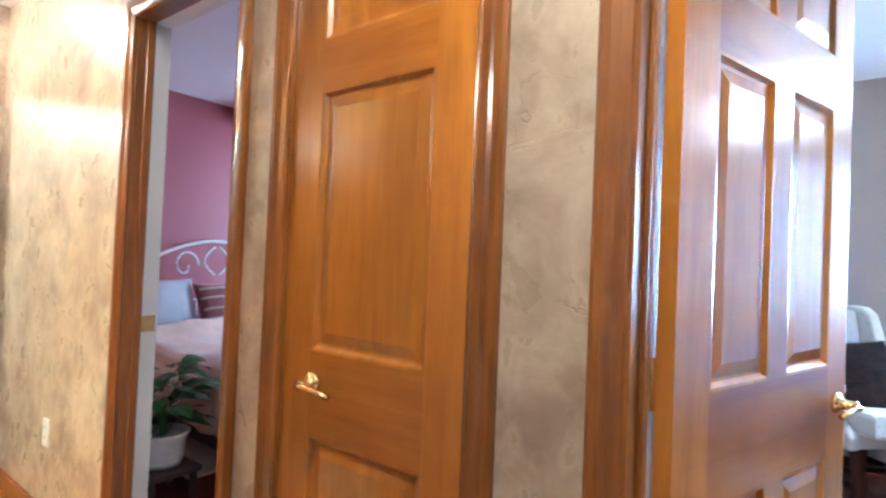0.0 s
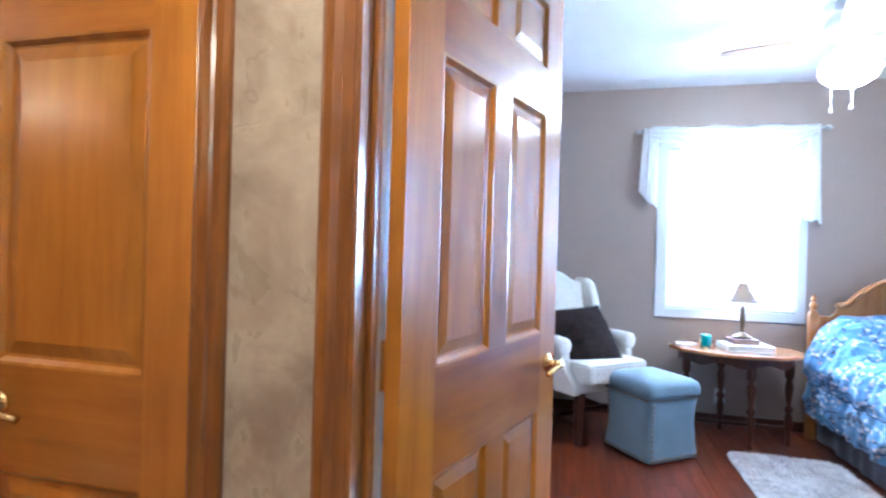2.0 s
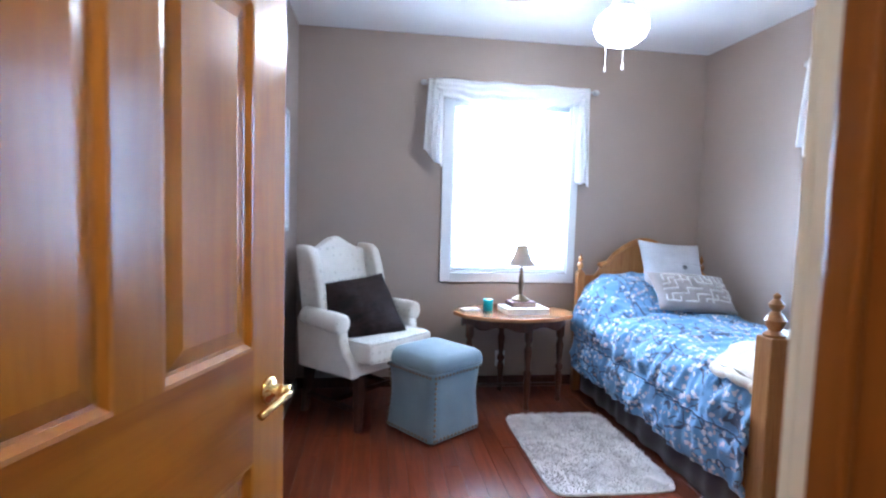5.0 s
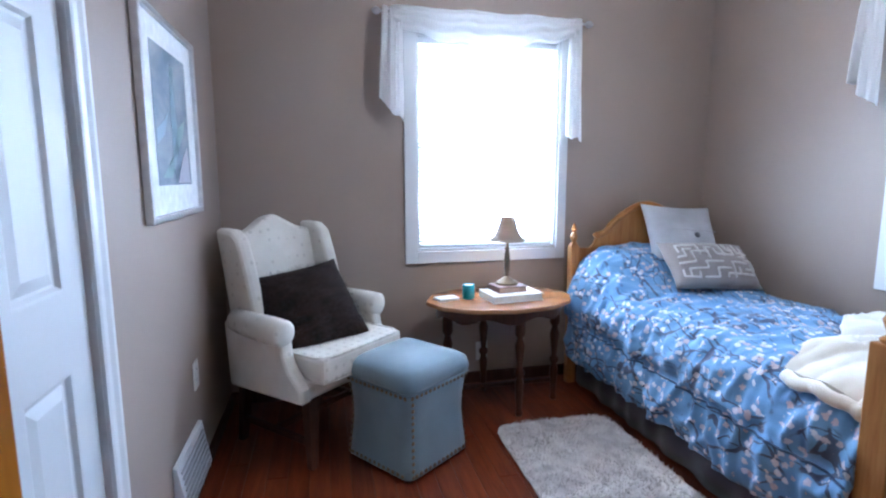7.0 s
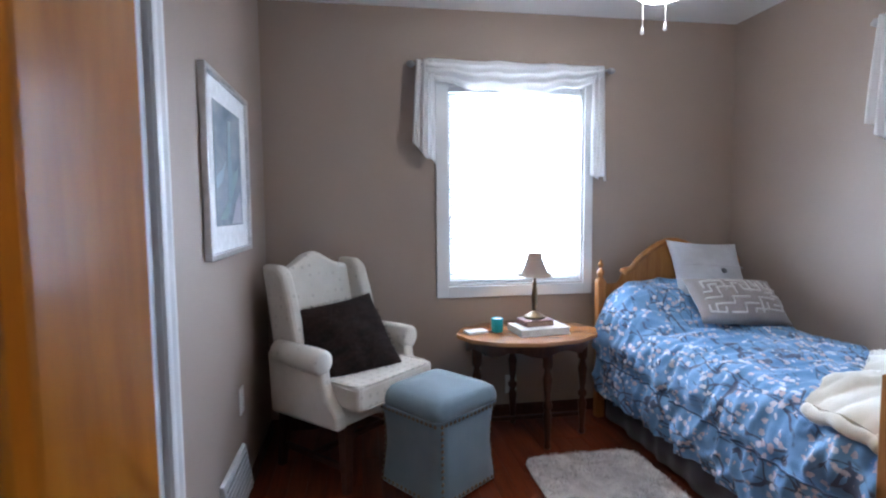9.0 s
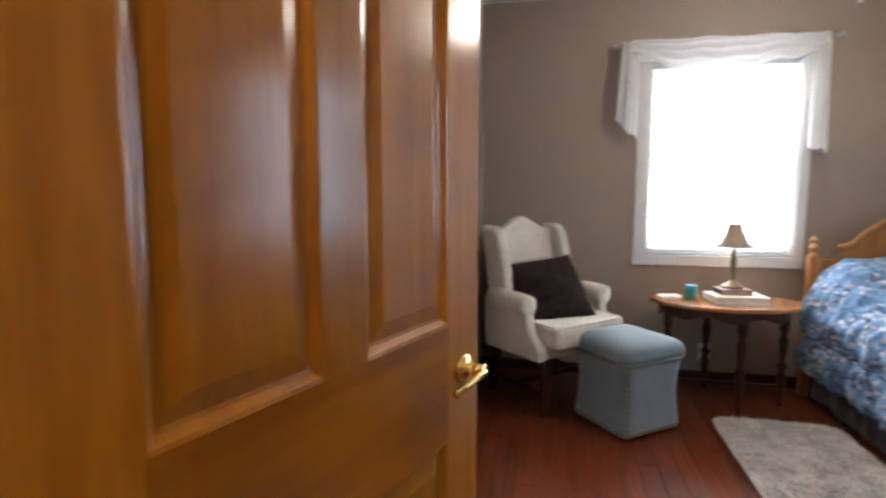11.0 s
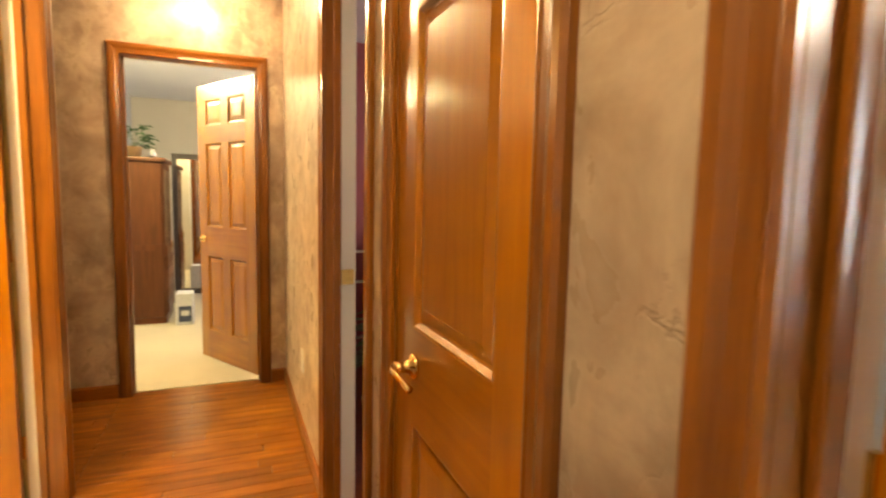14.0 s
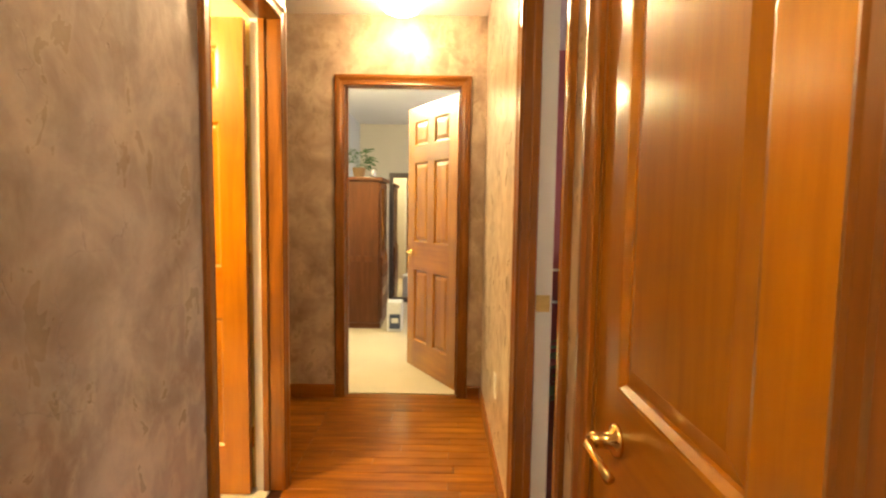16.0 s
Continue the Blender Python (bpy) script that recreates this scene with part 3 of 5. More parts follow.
def jambs(name, a0, a1, depth, top, m, half, label, stain=None, stain_x=None, half_far=None):
    """The lining of an opening, stained on the hall's half and white on the other, with its stop."""
    ob = empty(name, m, label, "door frame", kind="structure")
    t = 0.02
    stain, stain_x = stain or M_CASING, stain_x or M_CASING_X
    for at, s in ((a0, -1), (a1, 1)):
        x0, x1 = sorted((at, at + s * t))
        h = half_far if half_far and s > 0 else half
        part("jamb", box(x0, x1, 0.001, h, 0, top + t, 0.001), stain, ob)
        part("jamb", box(x0, x1, h, depth - 0.001, 0, top + t, 0.001), M_WHITE, ob, "white painted half of the jamb")
        s0, s1 = sorted((at, at - s * 0.011))
        part("door_stop", box(s0, s1, h - 0.028, h, 0, top, 0.003), stain, ob)
    part("head_jamb", box(a0, a1, 0.001, half, top, top + t, 0.001), stain_x, ob)
    part("head_jamb", box(a0, a1, half, depth - 0.001, top, top + t, 0.001), M_WHITE, ob)
    return ob


def panel_rings(bm, x0, x1, z0, z1, y, out):
    """One raised panel: moulding, sunk field and raised centre, on the face at y that looks along out."""
    steps = [(0, 0), (0.006, 0.001), (0.014, 0.010), (0.020, 0.011), (0.046, 0.004), (0.050, 0.004)]
    rings = []
    for inset, depth in steps:
        yy = y - out * depth
        rings.append([bm.verts.new(p) for p in ((x0 + inset, yy, z0 + inset), (x1 - inset, yy, z0 + inset), (x1 - inset, yy, z1 - inset), (x0 + inset, yy, z1 - inset))])
    for a, b in zip(rings, rings[1:]):
        for i in range(4):
            j = (i + 1) % 4
            bm.faces.new((a[i], a[j], b[j], b[i]))
    bm.faces.new(rings[-1])


def lever(parent, x, z, y, out, way):
    """A brass lever handle: rose, neck and lever."""
    rose = part("rose", lathe([(0, 0), (0.025, 0), (0.027, 0.004), (0.022, 0.009), (0.013, 0.012), (0.012, 0.03), (0.013, 0.045), (0, 0.047)], 24), M_BRASS, parent, "polished brass rose", True,
                at=Matrix.Translation((x, y, z)) @ Euler((radians(90) * (1 if out < 0 else -1), 0, 0)).to_matrix().to_4x4())
    pts = [(0, out * 0.042, 0), (way * 0.02, out * 0.052, 0.002), (way * 0.05, out * 0.054, 0.003), (way * 0.08, out * 0.051, -0.001), (way * 0.105, out * 0.046, -0.008)]
    part("lever", tube(pts, [0.010, 0.0085, 0.0065, 0.0065, 0.0075], 10), M_BRASS, parent, "polished brass lever", True, at=Matrix.Translation((x, y, z)))
    return rose


def panel_door(name, width, columns, m, label, front, back, handle_x=None, way=-1, height=DOOR_H - 0.012, rows=((0.22, 0.79), (1.0, 1.612), (1.735, 1.92)), hinges=True, backlever=True, cross=None, handle_z=0.91):
    """A panelled door, hinge edge at x = 0, its front face at y = 0 towards -y, 35 mm thick."""
    th = 0.035
    ob = empty(name, m, label, "door")
    cross = cross or front
    xs = [0.0] + [c for col in columns for c in col] + [width]
    mats = [front, back]

    def slab(title, x0, x1, z0, z1, fr):
        bm = box(x0, x1, 0, th, z0, z1)
        bm.normal_update()
        for f in bm.faces:
            f.material_index = 1 if f.normal.y > 0.5 else 0
        return part(title, bm, [fr, back], ob)

    z_at = 0.008
    slab("stile", 0, xs[1], z_at, height, front)
    slab("stile", xs[-2], width, z_at, height, front)
    for i in range(2, len(xs) - 2, 2):
        for lo, hi in rows:
            slab("mullion", xs[i], xs[i + 1], lo, hi, front)
    edges = [z_at] + [e for r in rows for e in r] + [height]
    for lo, hi in zip(edges[::2], edges[1::2]):
        slab("rail", xs[1], xs[-2], lo, hi, cross)
    for lo, hi in rows:
        for x0, x1 in columns:
            bm = bmesh.new()
            panel_rings(bm, x0, x1, lo, hi, 0, -1)
            k = len(bm.faces)
            panel_rings(bm, x0, x1, lo, hi, th, 1)
            bm.faces.ensure_lookup_table()
            for i, f in enumerate(bm.faces):
                f.material_index = 0 if i < k else 1
            bmesh.ops.recalc_face_normals(bm, faces=bm.faces[:k])
            part("panel", bm, [front, back], ob)
    if handle_x is not None:
        lever(ob, handle_x, handle_z, 0, -1, way)
        if backlever:
            lever(ob, handle_x, handle_z, th, 1, way)
    if hinges:
        for z in (0.25, 1.02, 1.80):
            part("hinge", lathe([(0, -0.045), (0.006, -0.045), (0.006, 0.045), (0, 0.045)], 10), M_BRASS, ob, "brass hinge knuckle", at=Matrix.Translation((-0.004, th + 0.004, z)))
    return ob


ID = Matrix.Identity(4)
casing("casing_bedroom_door", 0.0, 0.78, DOOR_H, False, ID, M_CASING, M_CASING_X, "dark honey stained wood casing round the bedroom doorway")
casing("casing_closet_door", -0.860, -0.300, DOOR_H, False, ID, M_CASING, M_CASING_X, "dark honey stained wood casing round the closet door")
casing("casing_red_door", -1.77, -1.11, DOOR_H, False, ID, M_CASING, M_CASING_X, "dark honey stained wood casing round the red room doorway")
casing("casing_bath_door", 1.52, 2.18, DOOR_H, False, pose(0, HALL_S, 0, 0, 0, 180), M_CASING, M_CASING_X, "dark honey stained wood casing round the bathroom doorway")
casing("casing_far_door", -0.907, -0.162, DOOR_H, False, pose(HALL_W, 0, 0, 0, 0, 90), M_CASING, M_CASING_X, "honey stained wood casing round the far bedroom doorway")
casing("casing_bedroom_inside", -0.78, 0.0, DOOR_H, False, pose(0, YS, 0, 0, 0, 180), M_WHITE, M_WHITE, "white painted casing inside the bedroom doorway")
casing("casing_white_closet", CLO_Y[0] + 0.02, CLO_Y[1] - 0.022, DOOR_H, False, pose(XL, 0, 0, 0, 0, 90), M_WHITE, M_WHITE, "white painted casing round the white closet door")
jambs("jambs_bedroom_door", 0.0, 0.78, 0.12, DOOR_H, ID, 0.064, "stained and white door frame of the bedroom", half_far=0.094)
jambs("jambs_closet_door", -0.855, -0.305, 0.12, DOOR_H, ID, 0.083, "stained door frame of the linen closet")
jambs("jambs_red_door", -1.77, -1.11, 0.12, DOOR_H, ID, 0.060, "stained and white door frame of the red room")
jambs("jambs_white_closet", CLO_Y[0] + 0.02, CLO_Y[1] - 0.02, 0.12, DOOR_H, pose(XL, 0, 0, 0, 0, 90), 0.09, "white door frame of the bedroom closet", M_WHITE, M_WHITE)
jambs("jambs_bath_door", 1.52, 2.18, 0.12, DOOR_H, pose(0, HALL_S, 0, 0, 0, 180), 0.083, "stained and white door frame of the bathroom")
jambs("jambs_far_door", -0.907, -0.162, 0.12, DOOR_H, pose(HALL_W, 0, 0, 0, 0, 90), 0.083, "stained and white door frame of the far bedroom")
# strike plate of the red room
strike = tagged(part("strike_plate", box(-1.7695, -1.7675, 0.062, 0.112, 0.905, 0.965, 0.0006), M_BRASS), "brass strike plate on the door frame", "strike plate")

LEAF = 71.6
panel_door("bedroom_door", 0.762, ((0.112, 0.340), (0.422, 0.650)), pose(0.006, 0.116, 0, 0, 0, LEAF) @ Matrix.Translation((0, -0.035, 0)),
           "open honey stained six panel wooden door with a white back", M_DOOR_V, M_WHITE, 0.70, -1, cross=M_DOOR_H)
panel_door("closet_door", 0.548, ((0.100, 0.448),), pose(-0.854, 0.006, 0), "closed narrow honey stained three panel wooden door",
           M_DOOR_V, M_DOOR_V, 0.115, 1, hinges=False, backlever=False, cross=M_DOOR_H, rows=((0.22, 0.785), (0.985, 1.612), (1.735, 1.92)))
panel_door("bath_door", 0.655, ((0.10, 0.29), (0.365, 0.555)), pose(-2.168, -1.095, 0, 0, 0, -90) @ Matrix.Scale(-1, 4, (0, 1, 0)) @ Matrix.Translation((0, -0.035, 0)),
           "open honey stained panelled bathroom door", M_DOOR_V, M_WHITE, 0.60, -1, cross=M_DOOR_H)
panel_door("far_bedroom_door", 0.74, ((0.11, 0.325), (0.415, 0.63)), pose(HALL_W - 0.122, -0.175, 0, 0, 0, -150) @ Matrix.Scale(-1, 4, (0, 1, 0)),
           "open honey stained six panel door of the far bedroom", M_DOOR_V, M_DOOR_V, 0.68, -1, cross=M_DOOR_H)
panel_door("white_closet_door", 0.734, ((0.10, 0.31), (0.44, 0.635)), pose(XL - 0.014, 1.080, 0, 0, 0, 90),
           "closed white painted six panel closet door", M_DIMWHITE, M_DIMWHITE, None, hinges=False, rows=((0.22, 0.85), (1.03, 1.60), (1.735, 1.92)))


def baseboard(x0, y0, x1, y1, material=M_CASING, h=0.085, t=0.012, label="stained wood baseboard"):
    """Between two points; the wall lies to the left of the way from first to second."""
    d = Vector((x1 - x0, y1 - y0, 0))
    bm = prism([(0, 0), (0, h), (-t * 0.5, h), (-t, h - 0.012), (-t, 0)], 0, d.length, "yz")
    ob = part("baseboard", bm, material)
    ob.matrix_world = Matrix.Translation((x0, y0, 0)) @ Matrix.Rotation(math.atan2(d.y, d.x), 4, "Z")
    return tagged(ob, label, "baseboard", kind="structure")


for a in ((HALL_W, 0, -1.84, 0), (-1.04, 0, -0.93, 0), (-0.232, 0, -0.068, 0), (0.85, 0, HALL_E, 0)):
    baseboard(*a, M_CASING_X)
for a in ((HALL_E, HALL_S, -1.452, HALL_S), (-2.285, -1.85, HALL_W, -1.85)):
    baseboard(*a, M_CASING_X)
baseboard(HALL_W, -1.85, HALL_W, -0.976, M_CASING_X)
baseboard(HALL_W, -0.094, HALL_W, -0.004, M_CASING_X)
for a in ((XL, YN, XR, YN), (XL, 1.905, XL, YN), (XR, YN, XR, YS), (XR, YS, 0.85, YS)):
    baseboard(*a, M_DARKLEG, 0.07, 0.012, "dark stained wood baseboard")


# ---- windows ----
def window(name, a0, a1, z0, z1, m, label):
    """A white double-hung window in its own plane: room side towards -y, wall face at y = 0."""
    ob = empty(name, m, label, "window", kind="structure")
    w = 0.072
    frame_w = part("window_frame", box(a0 - w, a0, -0.020, 0.0, z0 - w, z1 + w, 0.003), M_WHITE, ob)
    part("window_frame", box(a1, a1 + w * 0.8, -0.020, 0.0, z0 - w, z1 + w, 0.003), M_WHITE, ob)
    part("window_frame", box(a0, a1, -0.020, 0.0, z1, z1 + w, 0.003), M_WHITE, ob)
    part("window_sill", box(a0, a1, -0.022, 0.0, z0 - w, z0 - 0.004, 0.003), M_WHITE, ob)
    for x0, x1, q0, q1 in ((a0, a0 + 0.012, z0, z1), (a1 - 0.012, a1, z0, z1), (a0 + 0.012, a1 - 0.012, z0, z0 + 0.012), (a0 + 0.012, a1 - 0.012, z1 - 0.012, z1)):
        part("lining", box(x0, x1, 0.0, 0.139, q0, q1), M_WHITE, ob)
    zm = (z0 + z1) / 2
    for lo, hi, y in ((z0 + 0.012, zm + 0.02, 0.085), (zm - 0.02, z1 - 0.012, 0.112)):
        sash = part("sash", box(a0 + 0.012, a0 + 0.05, y, y + 0.026, lo, hi, 0.002), M_WHITE, ob)
        part("stile", box(a1 - 0.05, a1 - 0.012, y, y + 0.026, lo, hi, 0.002), M_WHITE, sash)
        part("rail", box(a0 + 0.05, a1 - 0.05, y, y + 0.026, lo, lo + 0.04, 0.002), M_WHITE, sash)
        part("rail", box(a0 + 0.05, a1 - 0.05, y, y + 0.026, hi - 0.04, hi, 0.002), M_WHITE, sash)
        pane = part("pane", box(a0 + 0.05, a1 - 0.05, y + 0.011, y + 0.015, lo + 0.04, hi - 0.04), M_GLASS, sash)
        pane.visible_shadow = False
    return ob


def blind(m, a0, a1, z0, z1):
    """A lowered mini blind with its slats open."""
    ob = empty("window_blind", m, "white mini blind lowered over the bright window", "blind")
    part("headrail", box(a0, a1, 0.022, 0.052, z1 - 0.03, z1, 0.002), M_WHITE, ob)
    part("bottom_rail", box(a0, a1, 0.026, 0.048, z0, z0 + 0.014, 0.003), M_WHITE, ob)
    bm = bmesh.new()
    rows = [[bm.verts.new((x, -0.0125 + 0.025 * k / 4, 0.003 * math.sin(math.pi * k / 4))) for x in (a0, a1)] for k in range(5)]
    for r, s in zip(rows, rows[1:]):
        bm.faces.new((r[0], r[1], s[1], s[0]))
    me = mesh("slat", bm, M_SLAT, True)
    z = z0 + 0.026
    while z < z1 - 0.035:
        s = new("slat", me)
        s.parent = ob
        s.matrix_local = Matrix.Translation((0, 0.037, z)) @ Matrix.Rotation(radians(22), 4, "X")
        z += 0.0225
    for x in (a0 + 0.12, a1 - 0.12):
        part("cord", tube([(x, 0.037, z0), (x, 0.037, z1)], 0.001, 5), M_WHITE, ob)
    return ob


def scarf_grid(us, n, place):
    bm = bmesh.new()
    rows = [[bm.verts.new(place(i / us, j / n)) for j in range(n + 1)] for i in range(us + 1)]
    for a, b in zip(rows, rows[1:]):
        for j in range(n):
            bm.faces.new((a[j], b[j], b[j + 1], a[j + 1]))
    return bm


def scarf_valance(m, a0, a1, top):
    """A rod with finials and a white scarf wound round it, with a long and a shorter tail."""
    rod = empty("curtain_rod", m, "thin grey metal curtain rod above the window", "curtain rod")
    part("rod", tube([(a0 - 0.20, -0.075, top), (a1 + 0.12, -0.075, top)], 0.007, 10), M_NICKEL, rod, smooth=True)
    for x, s in ((a0 - 0.20, -1), (a1 + 0.12, 1)):
        part("finial", tube([(x, -0.075, top), (x + s * 0.01, -0.075, top), (x + s * 0.025, -0.075, top), (x + s * 0.045, -0.075, top)], [0.008, 0.018, 0.020, 0.006], 12), M_NICKEL, rod, smooth=True)
        part("bracket", tube([(x - s * 0.05, 0.0, top - 0.02), (x - s * 0.05, -0.04, top - 0.012), (x - s * 0.05, -0.075, top - 0.008)], 0.006, 8), M_NICKEL, rod)
    scarf = empty("window_scarf", m, "white sheer scarf draped over the curtain rod", "curtain")

    def cloth(title, us, n, place):
        o = part(title, scarf_grid(us, n, place), M_SCARF, scarf, smooth=True)
        s = o.modifiers.new("thickness", "SOLIDIFY")
        s.thickness = 0.003
        return o

    def swag(u, v):
        x = a0 - 0.14 + (a1 - a0 + 0.22) * u
        sag = 0.045 * math.sin(math.pi * u)
        z = top + 0.028 + 0.004 * math.sin(u * 19) + 0.005 * noise.noise(Vector((u * 14, 0, 3))) - v * (0.10 + 0.035 * math.sin(math.pi * u) + 0.01 * math.sin(u * 31)) - sag * v
        y = -0.078 - 0.030 * math.sin(math.pi * min(1, v * 1.15)) - 0.010 * math.sin(v * 22 + u * 5) + 0.006 * noise.noise(Vector((u * 9, v * 5, 1)))
        return (x, y, z)

    def tail(x0, x1, low0, low1, flare, phase):
        def place(u, v):
            low = low0 + (low1 - low0) * u + 0.01 * math.sin(u * 9 + phase)
            z = top + 0.02 - v * (top + 0.02 - low)
            xc = (x0 + x1) / 2
            x = xc + (x0 - xc + (x1 - x0) * u) * (0.72 + 0.28 * v ** 0.7) + flare * v
            y = -0.085 - 0.016 * math.sin(u * 15 + phase + v * 1.5) - 0.008 * math.sin(u * 33 + phase) - 0.012 * v
            return (x, y, z)
        return place

    cloth("swag", 90, 14, swag)
    cloth("tail", 36, 30, tail(a0 - 0.205, a0 - 0.075, top - 0.455, top - 0.575, -0.012, 0.0))
    cloth("tail", 36, 30, tail(a1 + 0.0, a1 + 0.105, top - 0.635, top - 0.66, 0.004, 1.7))
    return scarf


for title, m, (a0, a1, z0, z1), lab in (
        ("window_1", pose(0, YN, 0), WIN_N, "white framed double hung window behind the table"),
        ("window_2", pose(XR, 0, 0, 0, 0, -90), (-WIN_E[1], -WIN_E[0], WIN_E[2], WIN_E[3]), "white framed double hung window beside the bed")):
    window(title, a0, a1, z0, z1, m, lab)
    blind(m, a0 + 0.014, a1 - 0.014, z0 + 0.014, z1 - 0.012)
    scarf_valance(m, a0, a1, 2.135)
structure("backdrop_north", box(-1.2, 4.2, YN + 1.6, YN + 1.62, -0.5, 4.2), M_SKYCARD, "overexposed white daylight outside the window", "backdrop")
structure("backdrop_east", box(XR + 1.6, XR + 1.62, -1.0, 4.4, -0.5, 4.2), M_DIMSKY, "pale blue daylight outside the side window", "backdrop")


# ---- bedroom things ----
CHAIR_AT = pose(0.390, 3.012, 0, 0, 0, 44) @ Matrix.Diagonal((1.0, 0.92, 1.03, 1.0))


def wing_chair():
    ob = empty("wingback_chair", CHAIR_AT, "cream sprigged wingback armchair with dark wooden legs", "armchair")
    part("seat_frame", box(-0.285, 0.285, -0.305, 0.215, 0.315, 0.400, 0.022), M_CREAM, ob, smooth=False)
    part("seat_cushion", box(-0.262, 0.262, -0.392, 0.215, 0.390, 0.506, 0.02), M_CREAM, ob, "cream seat cushion with welted edge")
    # back with a humped crest
    crest = [(-0.27, 0.0), (0.27, 0.0)]
    for k in range(25):
        u = 1 - k / 24 * 2
        crest.append((0.27 * u, 0.60 + 0.075 * math.exp(-(u / 0.42) ** 2) + 0.012 * (1 - u * u)))
    bm = prism(crest, -0.055, 0.055, "xz", bevel=0.028)
    part("backrest", bm, M_CREAM, ob, "cream sprigged back with humped crest", at=Matrix.Translation((0, 0.170, 0.375)) @ Matrix.Rotation(radians(-12), 4, "X"))
    for s in (-1, 1):
        side = [(0.225, 0.56), (0.33, 0.985), (0.315, 1.005), (0.20, 1.0), (0.145, 0.965), (0.10, 0.85), (0.06, 0.72), (0.03, 0.62), (0.05, 0.56)]
        part("wing", prism(side, s * 0.250 - 0.035, s * 0.250 + 0.035, "yz", bevel=0.022), M_CREAM, ob)
        panel = [(-0.185, 0.60), (-0.195, 0.555), (-0.205, 0.50), (-0.235, 0.445), (-0.285, 0.40), (-0.312, 0.375), (-0.312, 0.312), (0.215, 0.300), (0.240, 0.60)]
        part("arm_panel", prism(panel, s * 0.292 - 0.032, s * 0.292 + 0.032, "yz", bevel=0.018), M_CREAM, ob)
        part("arm_roll", tube([(s * 0.297, 0.17, 0.605), (s * 0.300, 0.05, 0.600), (s * 0.303, -0.10, 0.597), (s * 0.305, -0.19, 0.595), (s * 0.305, -0.205, 0.594)],
                              [0.050, 0.056, 0.060, 0.058, 0.040], 18), M_CREAM, ob, smooth=True)
        for y, lean in ((-0.275, 0), (0.190, 0.06)):
            bm = bmesh.new()
            rings = []
            for z, h, dy in ((0.0, 0.017, lean), (0.16, 0.022, lean * 0.5), (0.318, 0.028, 0)):
                rings.append([bm.verts.new((s * 0.245 + a * h, y + dy + b * h, z)) for a, b in ((-1, -1), (1, -1), (1, 1), (-1, 1))])
            for r, q in zip(rings, rings[1:]):
                for i in range(4):
                    bm.faces.new((r[i], r[(i + 1) % 4], q[(i + 1) % 4], q[i]))
            bm.faces.new(rings[0][::-1])
            part("leg", bm, M_DARKLEG, ob, "dark square tapered wooden leg")
        part("stretcher", box(s * 0.245 - 0.01, s * 0.245 + 0.01, -0.26, 0.215, 0.10, 0.128, 0.002), M_DARKLEG, ob)
    part("stretcher", box(-0.235, 0.235, -0.02, 0.0, 0.10, 0.128, 0.002), M_DARKLEG, ob)
    for z in (0.396, 0.502):
        loop = []
        for k in range(65):
            a = 2 * math.pi * k / 64
            c, q = math.cos(a), math.sin(a)
            r = 1 / (abs(c) ** 10 + abs(q) ** 10) ** 0.1
            loop.append((c * r * 0.259, -0.0885 + q * r * 0.300, z))
        part("welt", tube(loop, 0.0055, 6), M_CREAM, ob, smooth=True)
    return ob


CHAIR = wing_chair()
fur = part("fur_pillow", pillow_mesh(0.47, 0.46, 0.20, 18, 3.0), M_FUR, smooth=True)
fur.matrix_world = pose(0.390, 3.012, 0, 0, 0, 44) @ pose(-0.035, -0.045, 0.648, -40, -6, -16)
tagged(fur, "dark brown faux fur throw pillow leaning in the armchair", "pillow")
tufts = bmesh.new()
rnd = random.Random(5)
for k in range(2600):
    u, v = rnd.uniform(-0.97, 0.97), rnd.uniform(-0.97, 0.97)
    puff = ((1 - u * u) * (1 - v * v)) ** 0.42
    p = Vector((u * 0.22, -0.098 * puff, v * 0.22))
    d = Vector((rnd.uniform(-0.5, 0.5) + u * 0.5, -0.7 - puff * 0.2, rnd.uniform(-1.0, -0.2) + v * 0.5)).normalized() * rnd.uniform(0.012, 0.026)
    w = Vector((0.0016, 0, 0.0006))
    tufts.faces.new([tufts.verts.new(p - w), tufts.verts.new(p + w), tufts.verts.new(p + d)])
tagged(part("fur", tufts, M_FUR, fur), kind="stuff")


